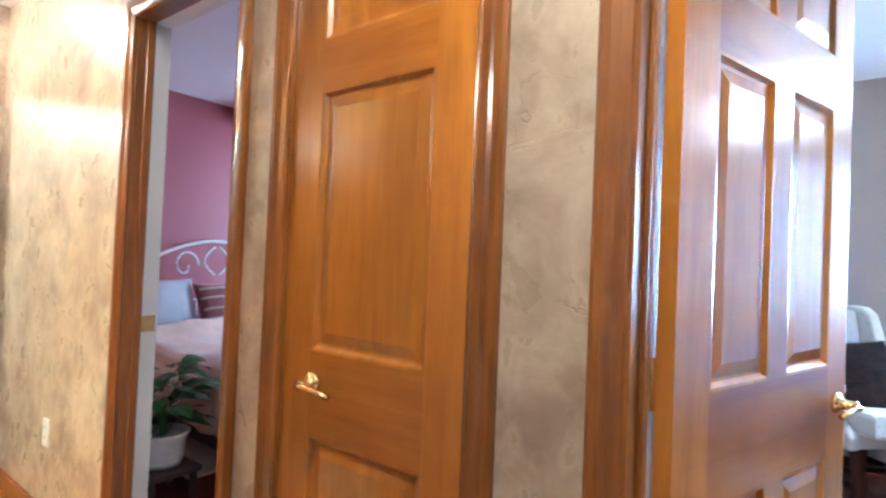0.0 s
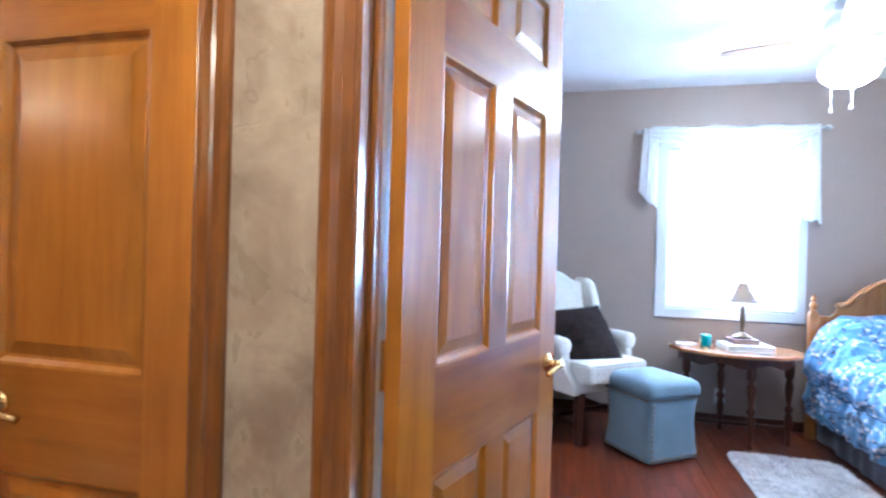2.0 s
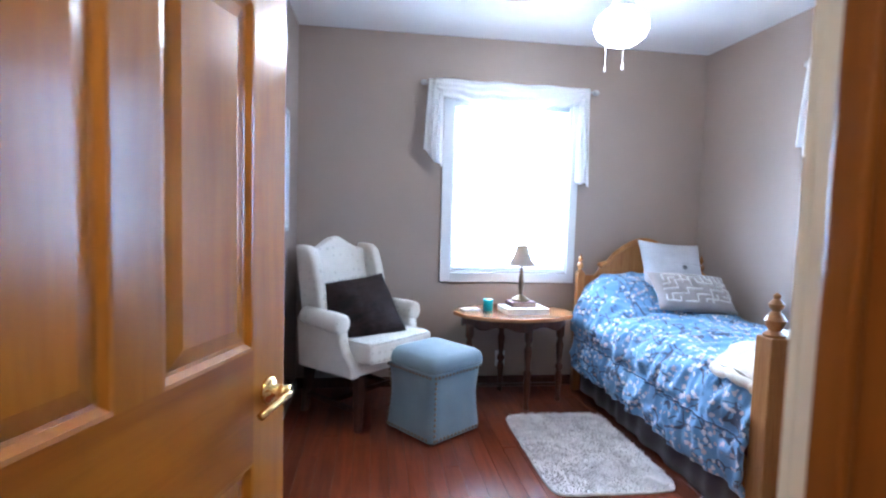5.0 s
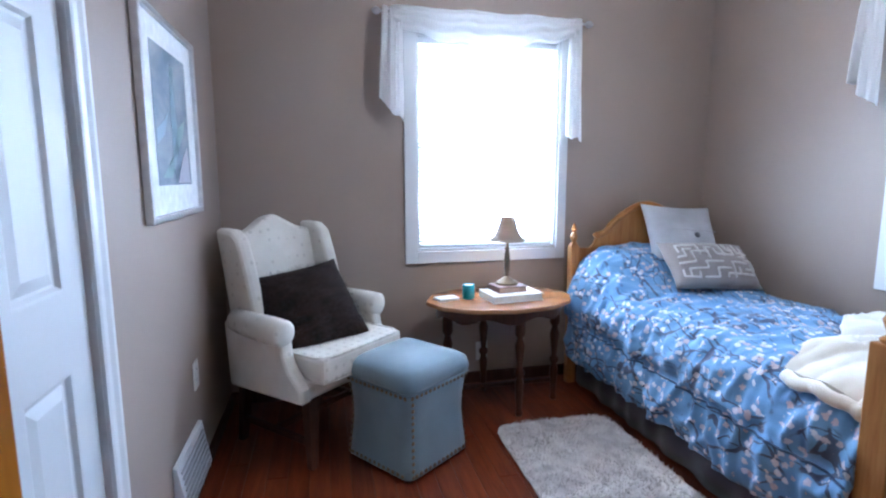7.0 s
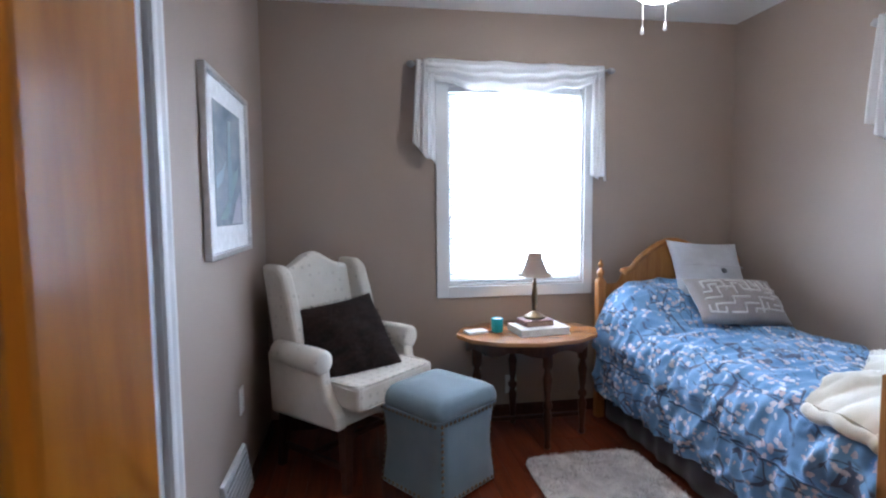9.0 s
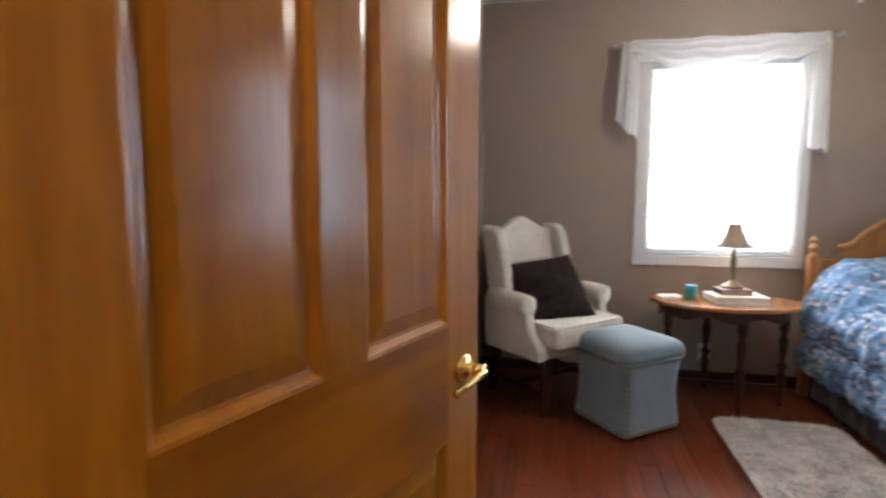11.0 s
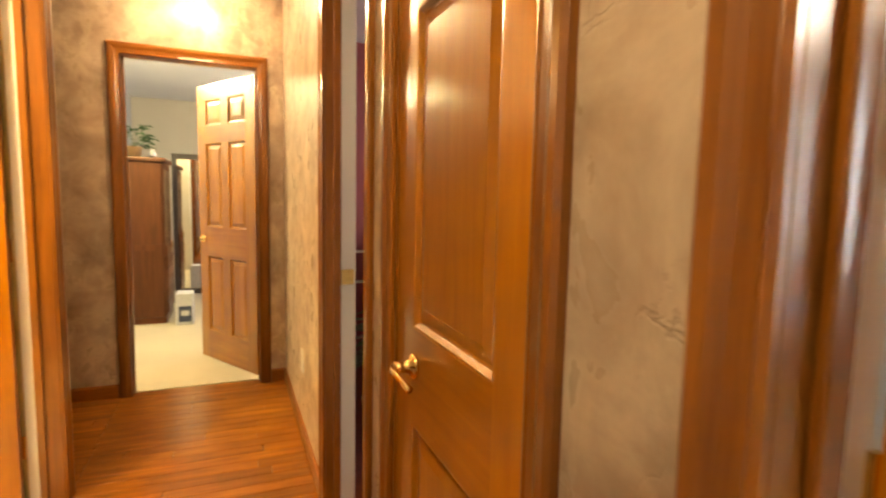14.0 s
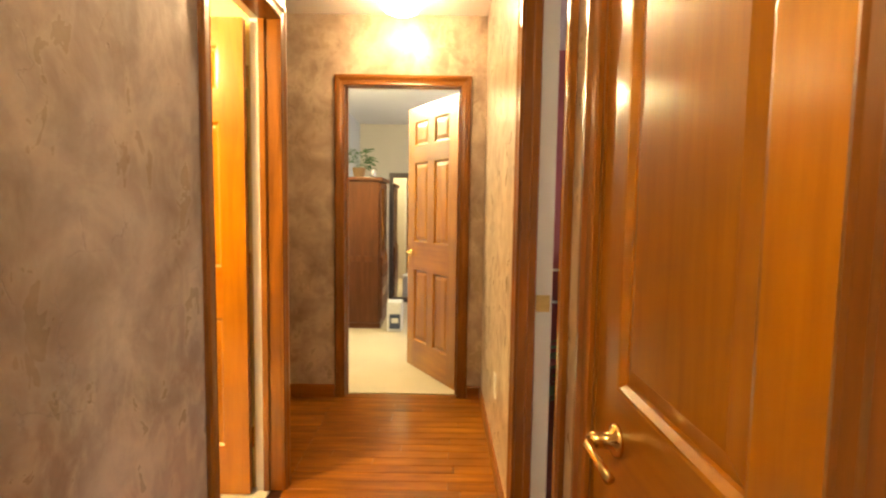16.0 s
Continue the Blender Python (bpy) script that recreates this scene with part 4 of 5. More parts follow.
def ottoman():
    ob = empty("storage_ottoman", pose(0.822, 2.702, 0, 0, 0, 37) @ Matrix.Scale(1.05, 4), "blue grey linen cube ottoman with nailhead trim", "ottoman")

    def ring(bm, h, z, n=48, power=14):
        out = []
        for k in range(n):
            a = 2 * math.pi * (k + 0.5) / n
            c, s = math.cos(a), math.sin(a)
            r = h / (abs(c) ** power + abs(s) ** power) ** (1 / power)
            out.append(bm.verts.new((c * r, s * r, z)))
        return out

    def skin(rows, cap_top=True, cap_bottom=True):
        bm = bmesh.new()
        rings = [ring(bm, h, z) for h, z in rows]
        for a, b in zip(rings, rings[1:]):
            for i in range(len(a)):
                j = (i + 1) % len(a)
                bm.faces.new((a[i], a[j], b[j], b[i]))
        if cap_bottom:
            bm.faces.new(rings[0][::-1])
        if cap_top:
            bm.faces.new(rings[-1])
        return bm

    part("body", skin([(0.185, 0.012), (0.191, 0.016), (0.190, 0.05), (0.183, 0.12), (0.177, 0.20), (0.179, 0.27), (0.185, 0.33), (0.191, 0.372)]), M_OTTO, ob, smooth=True)
    part("lid", skin([(0.188, 0.374), (0.197, 0.378), (0.201, 0.395), (0.200, 0.415), (0.192, 0.437), (0.165, 0.455), (0.11, 0.468), (0.05, 0.472)]), M_OTTO, ob, "padded lid of the ottoman", True)
    part("welt", skin([(0.190, 0.370), (0.201, 0.374), (0.190, 0.379)], False, False), M_OTTO, ob)
    for x in (-0.15, 0.15):
        for y in (-0.15, 0.15):
            part("foot", box(x - 0.02, x + 0.02, y - 0.02, y + 0.02, 0, 0.016), M_DARK, ob)
    me = mesh("nailhead", lathe([(0, 0.006), (0.0048, 0.005), (0.0082, 0.002), (0.0090, 0.0)], 8), M_BRONZE, True)

    def body_half(z):
        return float(np.interp(z, [0.016, 0.05, 0.12, 0.20, 0.27, 0.33, 0.372], [0.191, 0.190, 0.183, 0.177, 0.179, 0.185, 0.191]))

    for side in range(4):
        turn = Matrix.Rotation(side * math.pi / 2, 4, "Z")
        spots = [(-0.168 + 0.336 * k / 13, 0.358) for k in range(14)]
        spots += [(e * (body_half(z) - 0.022), z) for e in (-1,) for z in [0.03 + 0.0272 * k for k in range(12)]]
        spots += [(-0.150 + 0.30 * k / 11, 0.030) for k in range(12)]
        for u, z in spots:
            n = new("nailhead", me)
            n.parent = ob
            n.matrix_local = turn @ Matrix.Translation((u, -body_half(z) + 0.0005, z)) @ Matrix.Rotation(radians(90), 4, "X")
    return ob


ottoman()


def oval_table():
    c = (1.402, 3.115)
    ob = empty("oval_side_table", pose(*c, 0) @ Matrix.Scale(1.08, 4, (0, 0, 1)) @ Matrix.Scale(1.03, 4, (1, 0, 0)), "oval wooden side table with turned legs and scalloped edge", "side table")
    pts = []
    for k in range(96):
        a = 2 * math.pi * k / 96
        wob = 1 + 0.012 * math.cos(12 * a)
        pts.append((0.395 * wob * math.cos(a), 0.275 * wob * math.sin(a)))
    part("tabletop", prism(pts, 0.543, 0.565, "xy", bevel=0.005), M_TABLETOP, ob, "worn honey brown oval top")
    ap = []
    for k in range(64):
        a = 2 * math.pi * k / 64
        ap.append((0.345 * math.cos(a), 0.225 * math.sin(a)))
    bm = bmesh.new()
    lo = []
    for k, (x, y) in enumerate(ap):
        drop = 0.055 + 0.014 * math.cos(8 * 2 * math.pi * k / 64)
        lo.append((x, y, 0.543 - drop))
    out_t = [bm.verts.new((x, y, 0.543)) for x, y in ap]
    out_b = [bm.verts.new(p) for p in lo]
    in_b = [bm.verts.new((p[0] * 0.95, p[1] * 0.93, p[2])) for p in lo]
    in_t = [bm.verts.new((x * 0.95, y * 0.93, 0.543)) for x, y in ap]
    for i in range(64):
        j = (i + 1) % 64
        bm.faces.new((out_t[i], out_b[i], out_b[j], out_t[j]))
        bm.faces.new((out_b[i], in_b[i], in_b[j], out_b[j]))
        bm.faces.new((in_b[i], in_t[i], in_t[j], in_b[j]))
    bmesh.ops.recalc_face_normals(bm, faces=bm.faces[:])
    part("apron", bm, M_WALNUT, ob)
    prof = [(0, 0), (0.016, 0), (0.020, 0.015), (0.014, 0.03), (0.018, 0.09), (0.024, 0.17), (0.016, 0.20), (0.026, 0.215), (0.026, 0.23), (0.015, 0.245), (0.021, 0.30), (0.027, 0.36), (0.016, 0.40), (0.028, 0.42), (0.028, 0.55), (0, 0.55)]
    for x, y in ((-0.30, -0.06), (0.05, -0.185), (0.31, -0.03), (-0.03, 0.19)):
        part("leg", lathe([(r, min(z, 0.542)) for r, z in prof], 16), M_WALNUT, ob, "dark turned wooden leg", True, at=Matrix.Translation((x, y, 0)))
    part("stretcher", box(-0.30, 0.31, 0.0, 0.022, 0.085, 0.105, 0.003), M_WALNUT, ob)
    return ob


oval_table()
TOP = 0.6107
book = empty("white_book", pose(1.455, 3.08, TOP, 0, 0, 6), "large white hardback book lying on the table", "book")
part("cover", box(-0.145, 0.145, -0.10, 0.10, 0, 0.004, 0.001), M_PAPER, book)
part("cover", box(-0.145, 0.145, -0.10, 0.10, 0.034, 0.038, 0.001), M_PAPER, book)
part("spine", box(-0.147, -0.142, -0.10, 0.10, 0.003, 0.036, 0.001), M_PAPER, book)
part("page_block", box(-0.141, 0.139, -0.095, 0.095, 0.0042, 0.0338), plain("page_edges", (0.66, 0.62, 0.54), 0.9), book)
book2 = empty("brown_book", pose(1.445, 3.105, TOP + 0.0385, 0, 0, 8), "small brown leather book under the lamp", "book")
part("cover", box(-0.085, 0.085, -0.065, 0.065, 0, 0.004, 0.001), M_BROWNBOOK, book2)
part("cover", box(-0.085, 0.085, -0.065, 0.065, 0.028, 0.032, 0.001), M_BROWNBOOK, book2)
part("spine", box(-0.087, -0.082, -0.065, 0.065, 0.002, 0.030, 0.001), M_BROWNBOOK, book2)
part("page_block", box(-0.081, 0.081, -0.061, 0.061, 0.0042, 0.0278), plain("aged_page_edges", (0.45, 0.30, 0.22), 0.9), book2)
lz = TOP + 0.0385 + 0.0325
tl = empty("table_lamp", pose(1.446, 3.125, lz) @ Matrix.Scale(1.05, 4), "small lit bronze table lamp with flared tan shade", "table lamp")
part("base", lathe([(0, 0), (0.058, 0), (0.060, 0.006), (0.052, 0.014), (0.036, 0.018), (0.030, 0.028), (0.014, 0.034), (0.010, 0.042), (0, 0.044)], 28), M_BRONZE, tl, "round stepped bronze base", True)
part("stem", lathe([(0, 0.040), (0.010, 0.042), (0.013, 0.052), (0.010, 0.060), (0.015, 0.075), (0.017, 0.12), (0.013, 0.165), (0.009, 0.175), (0.015, 0.184), (0.008, 0.194), (0.007, 0.245), (0, 0.246)], 18), M_BRONZE, tl, "turned fluted stem", True)
part("harp", tube([(0, -0.03, 0.25), (0, -0.036, 0.30), (0, -0.026, 0.365), (0, 0, 0.385), (0, 0.026, 0.365), (0, 0.036, 0.30), (0, 0.03, 0.25)], 0.0018, 6), M_BRASS, tl)
part("finial", lathe([(0, 0.384), (0.005, 0.386), (0.007, 0.392), (0.022, 0.396), (0.022, 0.398), (0, 0.400)], 12), M_BRONZE, tl, smooth=True)
shade_bm = bmesh.new()
for d in (0.0, 0.0016):
    lathe([(0.098 - d, 0.228), (0.082 - d, 0.238), (0.067 - d, 0.258), (0.054 - d, 0.285), (0.044 - d, 0.315), (0.036 - d, 0.352)], 32, shade_bm)
part("shade", shade_bm, M_SHADE, tl, "flared tan fabric shade", True)
part("bulb", lathe([(0, 0.276), (0.010, 0.278), (0.013, 0.288), (0.018, 0.302), (0.012, 0.318), (0, 0.322)], 14), glow("lit_bulb", (1.0, 0.76, 0.46), 12.0), tl, "lit bulb", True)
candle = empty("jar_candle", pose(1.225, 3.12, TOP), "teal glass jar candle with white wax", "candle")
part("jar", lathe([(0, 0), (0.030, 0), (0.034, 0.004), (0.034, 0.078), (0.032, 0.080), (0.031, 0.078), (0.031, 0.074)], 24), M_TEAL, candle, "teal glass jar", True)
part("wax", lathe([(0, 0.0745), (0.0305, 0.0745), (0.0305, 0.070)], 24), M_WAX, candle)
pad = empty("note_pad", pose(1.105, 3.13, TOP, 0, 0, 14), "small white note pad on the table", "note pad")
part("sheets", box(-0.058, 0.058, -0.04, 0.04, 0, 0.010, 0.001), M_PAPER, pad)
part("top_sheet", box(-0.056, 0.058, -0.04, 0.039, 0.0102, 0.0112), M_MAT, pad)


# ---- bed ----
def turned_post(bm, x, y, top, block, half):
    box(x - half, x + half, y - half, y + half, 0.0, block, 0.006, bm)
    k = half / 0.03
    s = (top - block)
    lathe([(0, block - 0.001), (0.026 * k, block), (0.028 * k, block + 0.06 * s), (0.014 * k, block + 0.14 * s), (0.022 * k, block + 0.25 * s), (0.027 * k, block + 0.38 * s), (0.018 * k, block + 0.50 * s),
           (0.010 * k, block + 0.58 * s), (0.018 * k, block + 0.66 * s), (0.020 * k, block + 0.74 * s), (0.008 * k, block + 0.86 * s), (0.010 * k, block + 0.94 * s), (0, top)], 18, bm, (x, y))
    return bm


BX0, BX1, BY0, BY1 = 1.945, 2.86, 1.475, 3.30
bed = empty("bed", ID, "twin maple bed with scrolled headboard and turned posts", "bed")
for x in (BX0 - 0.015, BX1 + 0.005):
    part("headboard_post", turned_post(bmesh.new(), x, BY1, 0.99, 0.86, 0.027), M_MAPLE, bed, smooth=False)
    part("footboard_post", turned_post(bmesh.new(), x + (0.0 if x < 2 else -0.01), BY0, 1.0, 0.835, 0.042), M_MAPLE, bed, smooth=False)


def smooth_step(t):
    t = max(0.0, min(1.0, t))
    return t * t * (3 - 2 * t)


def scroll(u):
    """Height of the headboard's top along its width, u from -1 to 1."""
    a = abs(u)
    return 0.885 + 0.205 * (0.5 + 0.5 * math.cos(math.pi * min(1, a / 0.86))) ** 0.72 - 0.02 * math.exp(-((a - 0.62) / 0.07) ** 2) - 0.045 * smooth_step((a - 0.74) / 0.08)


cx, hw = (BX0 + BX1) / 2, (BX1 - BX0) / 2 - 0.02
out = [(cx - hw, 0.42), (cx + hw, 0.42)] + [(cx + hw * (1 - 2 * k / 48), scroll(1 - 2 * k / 48)) for k in range(49)]
part("headboard", prism(out, BY1 - 0.012, BY1 + 0.012, "xz", bevel=0.004), M_MAPLE, bed, "honey maple headboard with a scrolled top")
rim = [(cx + hw * 0.76 * (1 - 2 * k / 60), BY1 - 0.006, scroll(0.76 * (1 - 2 * k / 60)) + 0.006) for k in range(61)]
part("crest_moulding", tube(rim, [0.026 if k in (0, 1, 59, 60) else 0.020 for k in range(61)], 8), M_MAPLE, bed, "rounded crest moulding", True)
fo = [(cx - hw, 0.30), (cx + hw, 0.30)] + [(cx + hw * (1 - 2 * k / 40), 0.60 + 0.10 * (0.5 + 0.5 * math.cos(math.pi * min(1, abs(1 - 2 * k / 40) / 0.85)))) for k in range(41)]
part("footboard", prism(fo, BY0 - 0.012, BY0 + 0.012, "xz", bevel=0.004), M_MAPLE, bed)
for x in (BX0, BX1):
    part("side_rail", box(x - 0.012, x + 0.012, BY0 + 0.03, BY1 - 0.02, 0.20, 0.32, 0.004), M_MAPLE, bed)
part("mattress", soft_box(0.90, 1.80, 0.24, 8, 10), M_WHITE, bed, at=Matrix.Translation((cx, (BY0 + BY1) / 2, 0.455)), smooth=True)

CROSS = [(1.885, 0.19), (1.868, 0.26), (1.858, 0.34), (1.856, 0.40), (1.868, 0.425), (1.862, 0.455), (1.876, 0.52), (1.915, 0.585), (1.985, 0.63), (2.15, 0.650), (2.40, 0.655), (2.65, 0.645), (2.80, 0.625), (2.868, 0.57), (2.885, 0.42)]
LEN = [0.0]
for p, q in zip(CROSS, CROSS[1:]):
    LEN.append(LEN[-1] + math.dist(p, q))


def cross(s):
    """A point of the cover's cross-section, s from 0 at the hem to 1 by the wall."""
    at = s * LEN[-1]
    return float(np.interp(at, LEN, [p[0] for p in CROSS])), float(np.interp(at, LEN, [p[1] for p in CROSS]))


def smooth01(t):
    t = max(0.0, min(1.0, t))
    return t * t * (3 - 2 * t)


def cover_point(s, y, lift=0.0):
    x, z = cross(s)
    side = smooth01((0.40 - s) / 0.2)
    head = smooth01((y - 2.78) / 0.34)
    foot = smooth01((1.63 - y) / 0.14)
    z += head * 0.195 * smooth01((s - 0.16) / 0.22) * (1 - 0.25 * smooth01((s - 0.85) / 0.15))
    z -= foot * 0.05 * smooth01((s - 0.2) / 0.2)
    w = Vector((x * 2.2, y * 5.0, z * 2.0))
    fold = noise.noise(w * 2.2) * 0.6 + noise.noise(w * 5.1 + Vector((3, 1, 7))) * 0.35
    ridge = 1 - abs(noise.noise(Vector((x * 3.5 + z * 5.5, y * 9.5, 2.0)) * 1.3)) * 2
    amp = 0.021
    d = fold * amp + max(0, ridge) ** 2 * 0.020
    x -= side * (d * 1.3 + 0.016 * math.sin(y * 17 + 2.0 * math.sin(y * 5)) * smooth01((0.20 - s) / 0.2) - 0.01)
    z += (1 - side) * d
    seam = math.exp(-((s - 0.145) / 0.035) ** 2)
    gather = noise.noise(Vector((y * 26.0, s * 5.0, 4.0)))
    x += seam * (0.016 + 0.006 * gather)
    z += 0.011 * gather * math.exp(-((s - 0.30) / 0.16) ** 2)
    x -= 0.012 * gather * math.exp(-((s - 0.24) / 0.12) ** 2)
    if lift:
        x -= side * lift
        z += (1 - side) * lift + side * lift * 0.2
    return x, y, z


def sheet(s0, s1, y0, y1, ns, ny, lift=0.0, edge=None):
    bm = bmesh.new()
    rows = []
    for i in range(ns + 1):
        s = s0 + (s1 - s0) * i / ns
        e0, e1 = edge(i / ns) if edge else (y0, y1)
        rows.append([bm.verts.new(cover_point(s, e0 + (e1 - e0) * j / ny, lift)) for j in range(ny + 1)])
    for a, b in zip(rows, rows[1:]):
        for j in range(ny):
            bm.faces.new((a[j], a[j + 1], b[j + 1], b[j]))
    bmesh.ops.recalc_face_normals(bm, faces=bm.faces[:])
    return bm


comf = tagged(part("comforter", sheet(0, 1, 1.515, 3.265, 110, 170), M_COMFORT, smooth=True), "puffy blue comforter printed with white blossoms and dark twigs", "comforter")
sol = comf.modifiers.new("thickness", "SOLIDIFY")
sol.thickness, sol.offset = 0.022, -1
hem = [(p[0] - 0.004, p[1], p[2]) for p in (cover_point(0.145, 1.515 + 1.745 * k / 170) for k in range(171))]
part("piping", tube(hem, 0.0045, 6), plain("dark_blue_piping", (0.05, 0.09, 0.17), 0.8), comf, "dark blue piping seam", True)

bl = tagged(part("folded_blanket", sheet(0.295, 0.93, 0, 0, 60, 40, 0.042, edge=lambda u: (1.515, 1.80 + 0.30 * smooth01(u * 1.3) + 0.02 * math.sin(u * 14))), M_FLEECE, smooth=True),
            "cream fleece blanket folded over the foot of the bed", "blanket")
sol = bl.modifiers.new("thickness", "SOLIDIFY")
sol.thickness, sol.offset = 0.046, 0
bv = bl.modifiers.new("round", "BEVEL")
bv.width, bv.segments, bv.limit_method = 0.02, 4, "ANGLE"
part("fold_edge", tube([(p[0] - 0.004, p[1], p[2]) for p in (cover_point(0.288 + 0.004 * math.sin(k), 1.53 + 0.26 * k / 14, 0.046) for k in range(15))], 0.022, 10), M_FLEECE, bl, "rounded fold of the blanket", True)

bm = bmesh.new()
rows = []
for i in range(161):
    y = 1.49 + 1.78 * i / 160
    off = 0.006 * math.sin(y * 37 + 2 * math.sin(y * 7)) + 0.006 * math.sin(y * 23)
    rows.append([bm.verts.new((1.965 + off * (1 - j / 4), y, 0.012 + 0.30 * j / 4)) for j in range(5)])
for a, b in zip(rows, rows[1:]):
    for j in range(4):
        bm.faces.new((a[j], b[j], b[j + 1], a[j + 1]))
skirt = tagged(part("bed_skirt", bm, M_SKIRT, smooth=True), "dark grey gathered bed skirt below the comforter", "bed skirt")
skirt.modifiers.new("thickness", "SOLIDIFY").thickness = 0.003

p1 = tagged(part("throw_pillow", pillow_mesh(0.44, 0.44, 0.15, 16, 1.0), M_GREYPILLOW, smooth=True, at=pose(2.51, 3.09, 0.905, -33, 4, -6)), "plain grey cotton square pillow with a button", "pillow")
part("button", lathe([(0, 0.006), (0.012, 0.005), (0.016, 0.002), (0.017, 0)], 14), plain("dark_button", (0.12, 0.12, 0.14), 0.4), p1, "dark button", at=Matrix.Translation((0.05, -0.076, -0.01)) @ Matrix.Rotation(radians(90), 4, "X"))
part("flap_seam", tube([(-0.19, -0.046, 0.03), (-0.1, -0.069, 0.025), (0, -0.076, 0.02), (0.1, -0.069, 0.025), (0.19, -0.046, 0.03)], 0.003, 6), M_GREYPILLOW, p1)
p2 = tagged(part("lumbar_pillow", pillow_mesh(0.56, 0.30, 0.15, 18, 2.0), M_TAUPEPILLOW, smooth=True, at=pose(2.50, 2.84, 0.785, -44, 4, 2)), "taupe lumbar pillow with pale maze embroidery", "pillow")
maze = [((-0.22, 0.05), (-0.22, 0.10), (-0.10, 0.10), (-0.10, 0.03)), ((-0.24, -0.02), (-0.15, -0.02), (-0.15, 0.05), (-0.04, 0.05)), ((-0.20, -0.10), (-0.20, -0.06), (-0.09, -0.06), (-0.09, -0.02), (0.02, -0.02)),
        ((-0.12, -0.11), (-0.03, -0.11), (-0.03, -0.06), (0.06, -0.06)), ((-0.06, 0.11), (0.05, 0.11), (0.05, 0.02)), ((0.0, 0.07), (0.0, 0.03), (0.12, 0.03), (0.12, 0.09)), ((0.08, -0.11), (0.08, -0.02), (0.19, -0.02)),
        ((-0.235, 0.02), (-0.19, 0.02), (-0.19, 0.07), (-0.14, 0.07)), ((-0.235, -0.06), (-0.235, -0.10), (-0.15, -0.11), (-0.15, -0.08)), ((0.03, -0.11), (0.03, -0.09), (0.12, -0.09), (0.12, -0.05)), ((-0.05, 0.0), (-0.05, 0.08), (-0.01, 0.08)), ((0.09, 0.11), (0.09, 0.06), (0.13, 0.06)), ((0.17, -0.06), (0.235, -0.06), (0.235, 0.0), (0.18, 0.0)), ((0.13, -0.09), (0.22, -0.09), (0.22, -0.03)), ((0.16, 0.11), (0.16, 0.05), (0.24, 0.05)), ((0.20, 0.10), (0.20, 0.02), (0.15, 0.02))]
for line in maze:
    pts3 = []
    for (xa, za), (xb, zb) in zip(line, line[1:]):
        for k in range(7):
            x, z = xa + (xb - xa) * k / 6, za + (zb - za) * k / 6
            u, v = x / 0.28, z / 0.15
            pts3.append((x * 0.96, -0.075 * max(0, (1 - u * u) * (1 - v * v)) ** 0.42 - 0.0015, z * 0.96))
    part("embroidery", tube(pts3, 0.0055, 5), M_PILLOW_LINE, p2)


# ---- rug, picture, plates ----
def shag_rug():
    ob = empty("shag_rug", pose(1.585, 2.365, 0.001, 0, 0, 0), "silver grey shag rug beside the bed", "rug")
    w, d = 0.312, 0.465
    outline = []
    for k in range(120):
        a = 2 * math.pi * k / 120
        c, s = math.cos(a), math.sin(a)
        r = 1 / (abs(c) ** 9 + abs(s) ** 9) ** (1 / 9)
        wob = 1 + 0.012 * noise.noise(Vector((c * 6, s * 6, 0)))
        outline.append((c * r * w * wob, s * r * d * wob))
    part("backing", prism(outline, 0.0, 0.012, "xy", bevel=0.004), M_SHAG, ob)
    bm = bmesh.new()
    rr = random.Random(11)
    for k in range(11000):
        u, v = rr.uniform(-1, 1), rr.uniform(-1, 1)
        if abs(u) ** 9 + abs(v) ** 9 > 1:
            continue
        p = Vector((u * w, v * d, 0.010))
        lean = Vector((noise.noise(p * 7), noise.noise(p * 7 + Vector((5, 5, 5))), 0)) * 0.9
        tip = p + Vector((lean.x + rr.uniform(-0.4, 0.4), lean.y + rr.uniform(-0.4, 0.4), 0.55)).normalized() * rr.uniform(0.012, 0.022)
        a = rr.uniform(0, math.pi)
        q = Vector((math.cos(a), math.sin(a), 0)) * 0.0035
        bm.faces.new([bm.verts.new(p - q), bm.verts.new(p + q), bm.verts.new(tip)])
    tagged(part("pile", bm, M_SHAG, ob, "long silver grey pile"), kind="stuff")


shag_rug()


def art_mat():
    """A hazy print of blue and grey washes."""
    m, nt, b = mat("blue_wash_print", 0.25, coat=0.5)
    v = coords(nt)
    a = noise_tex(nt, coords(nt, (1, 4, 2.0)), 3.0, 4, 0.6, 0.5)
    col = ramp(nt, a, [(0.3, (0.22, 0.29, 0.36)), (0.5, (0.38, 0.45, 0.52)), (0.7, (0.55, 0.60, 0.65))])
    nt.links.new(col, b.inputs["Base Color"])
    return m


pic = empty("framed_picture", pose(XL, 2.568, 1.468, 0, 0, 90), "silver framed blue print with wide white mat", "picture")
PW, PH = 0.345, 0.345
for x0, x1, z0, z1 in ((-PW, -PW + 0.022, -PH, PH), (PW - 0.022, PW, -PH, PH), (-PW + 0.022, PW - 0.022, -PH, -PH + 0.022), (-PW + 0.022, PW - 0.022, PH - 0.022, PH)):
    part("frame_bar", box(x0, x1, -0.028, -0.002, z0, z1, 0.004), M_SILVERF, pic)
part("mat_board", box(-PW + 0.02, PW - 0.02, -0.012, -0.004, -PH + 0.02, PH - 0.02), M_MAT, pic, "white mat board")
art = part("print", box(-0.215, 0.215, -0.0135, -0.0125, -0.225, 0.245), art_mat(), pic, "hazy blue grey print")
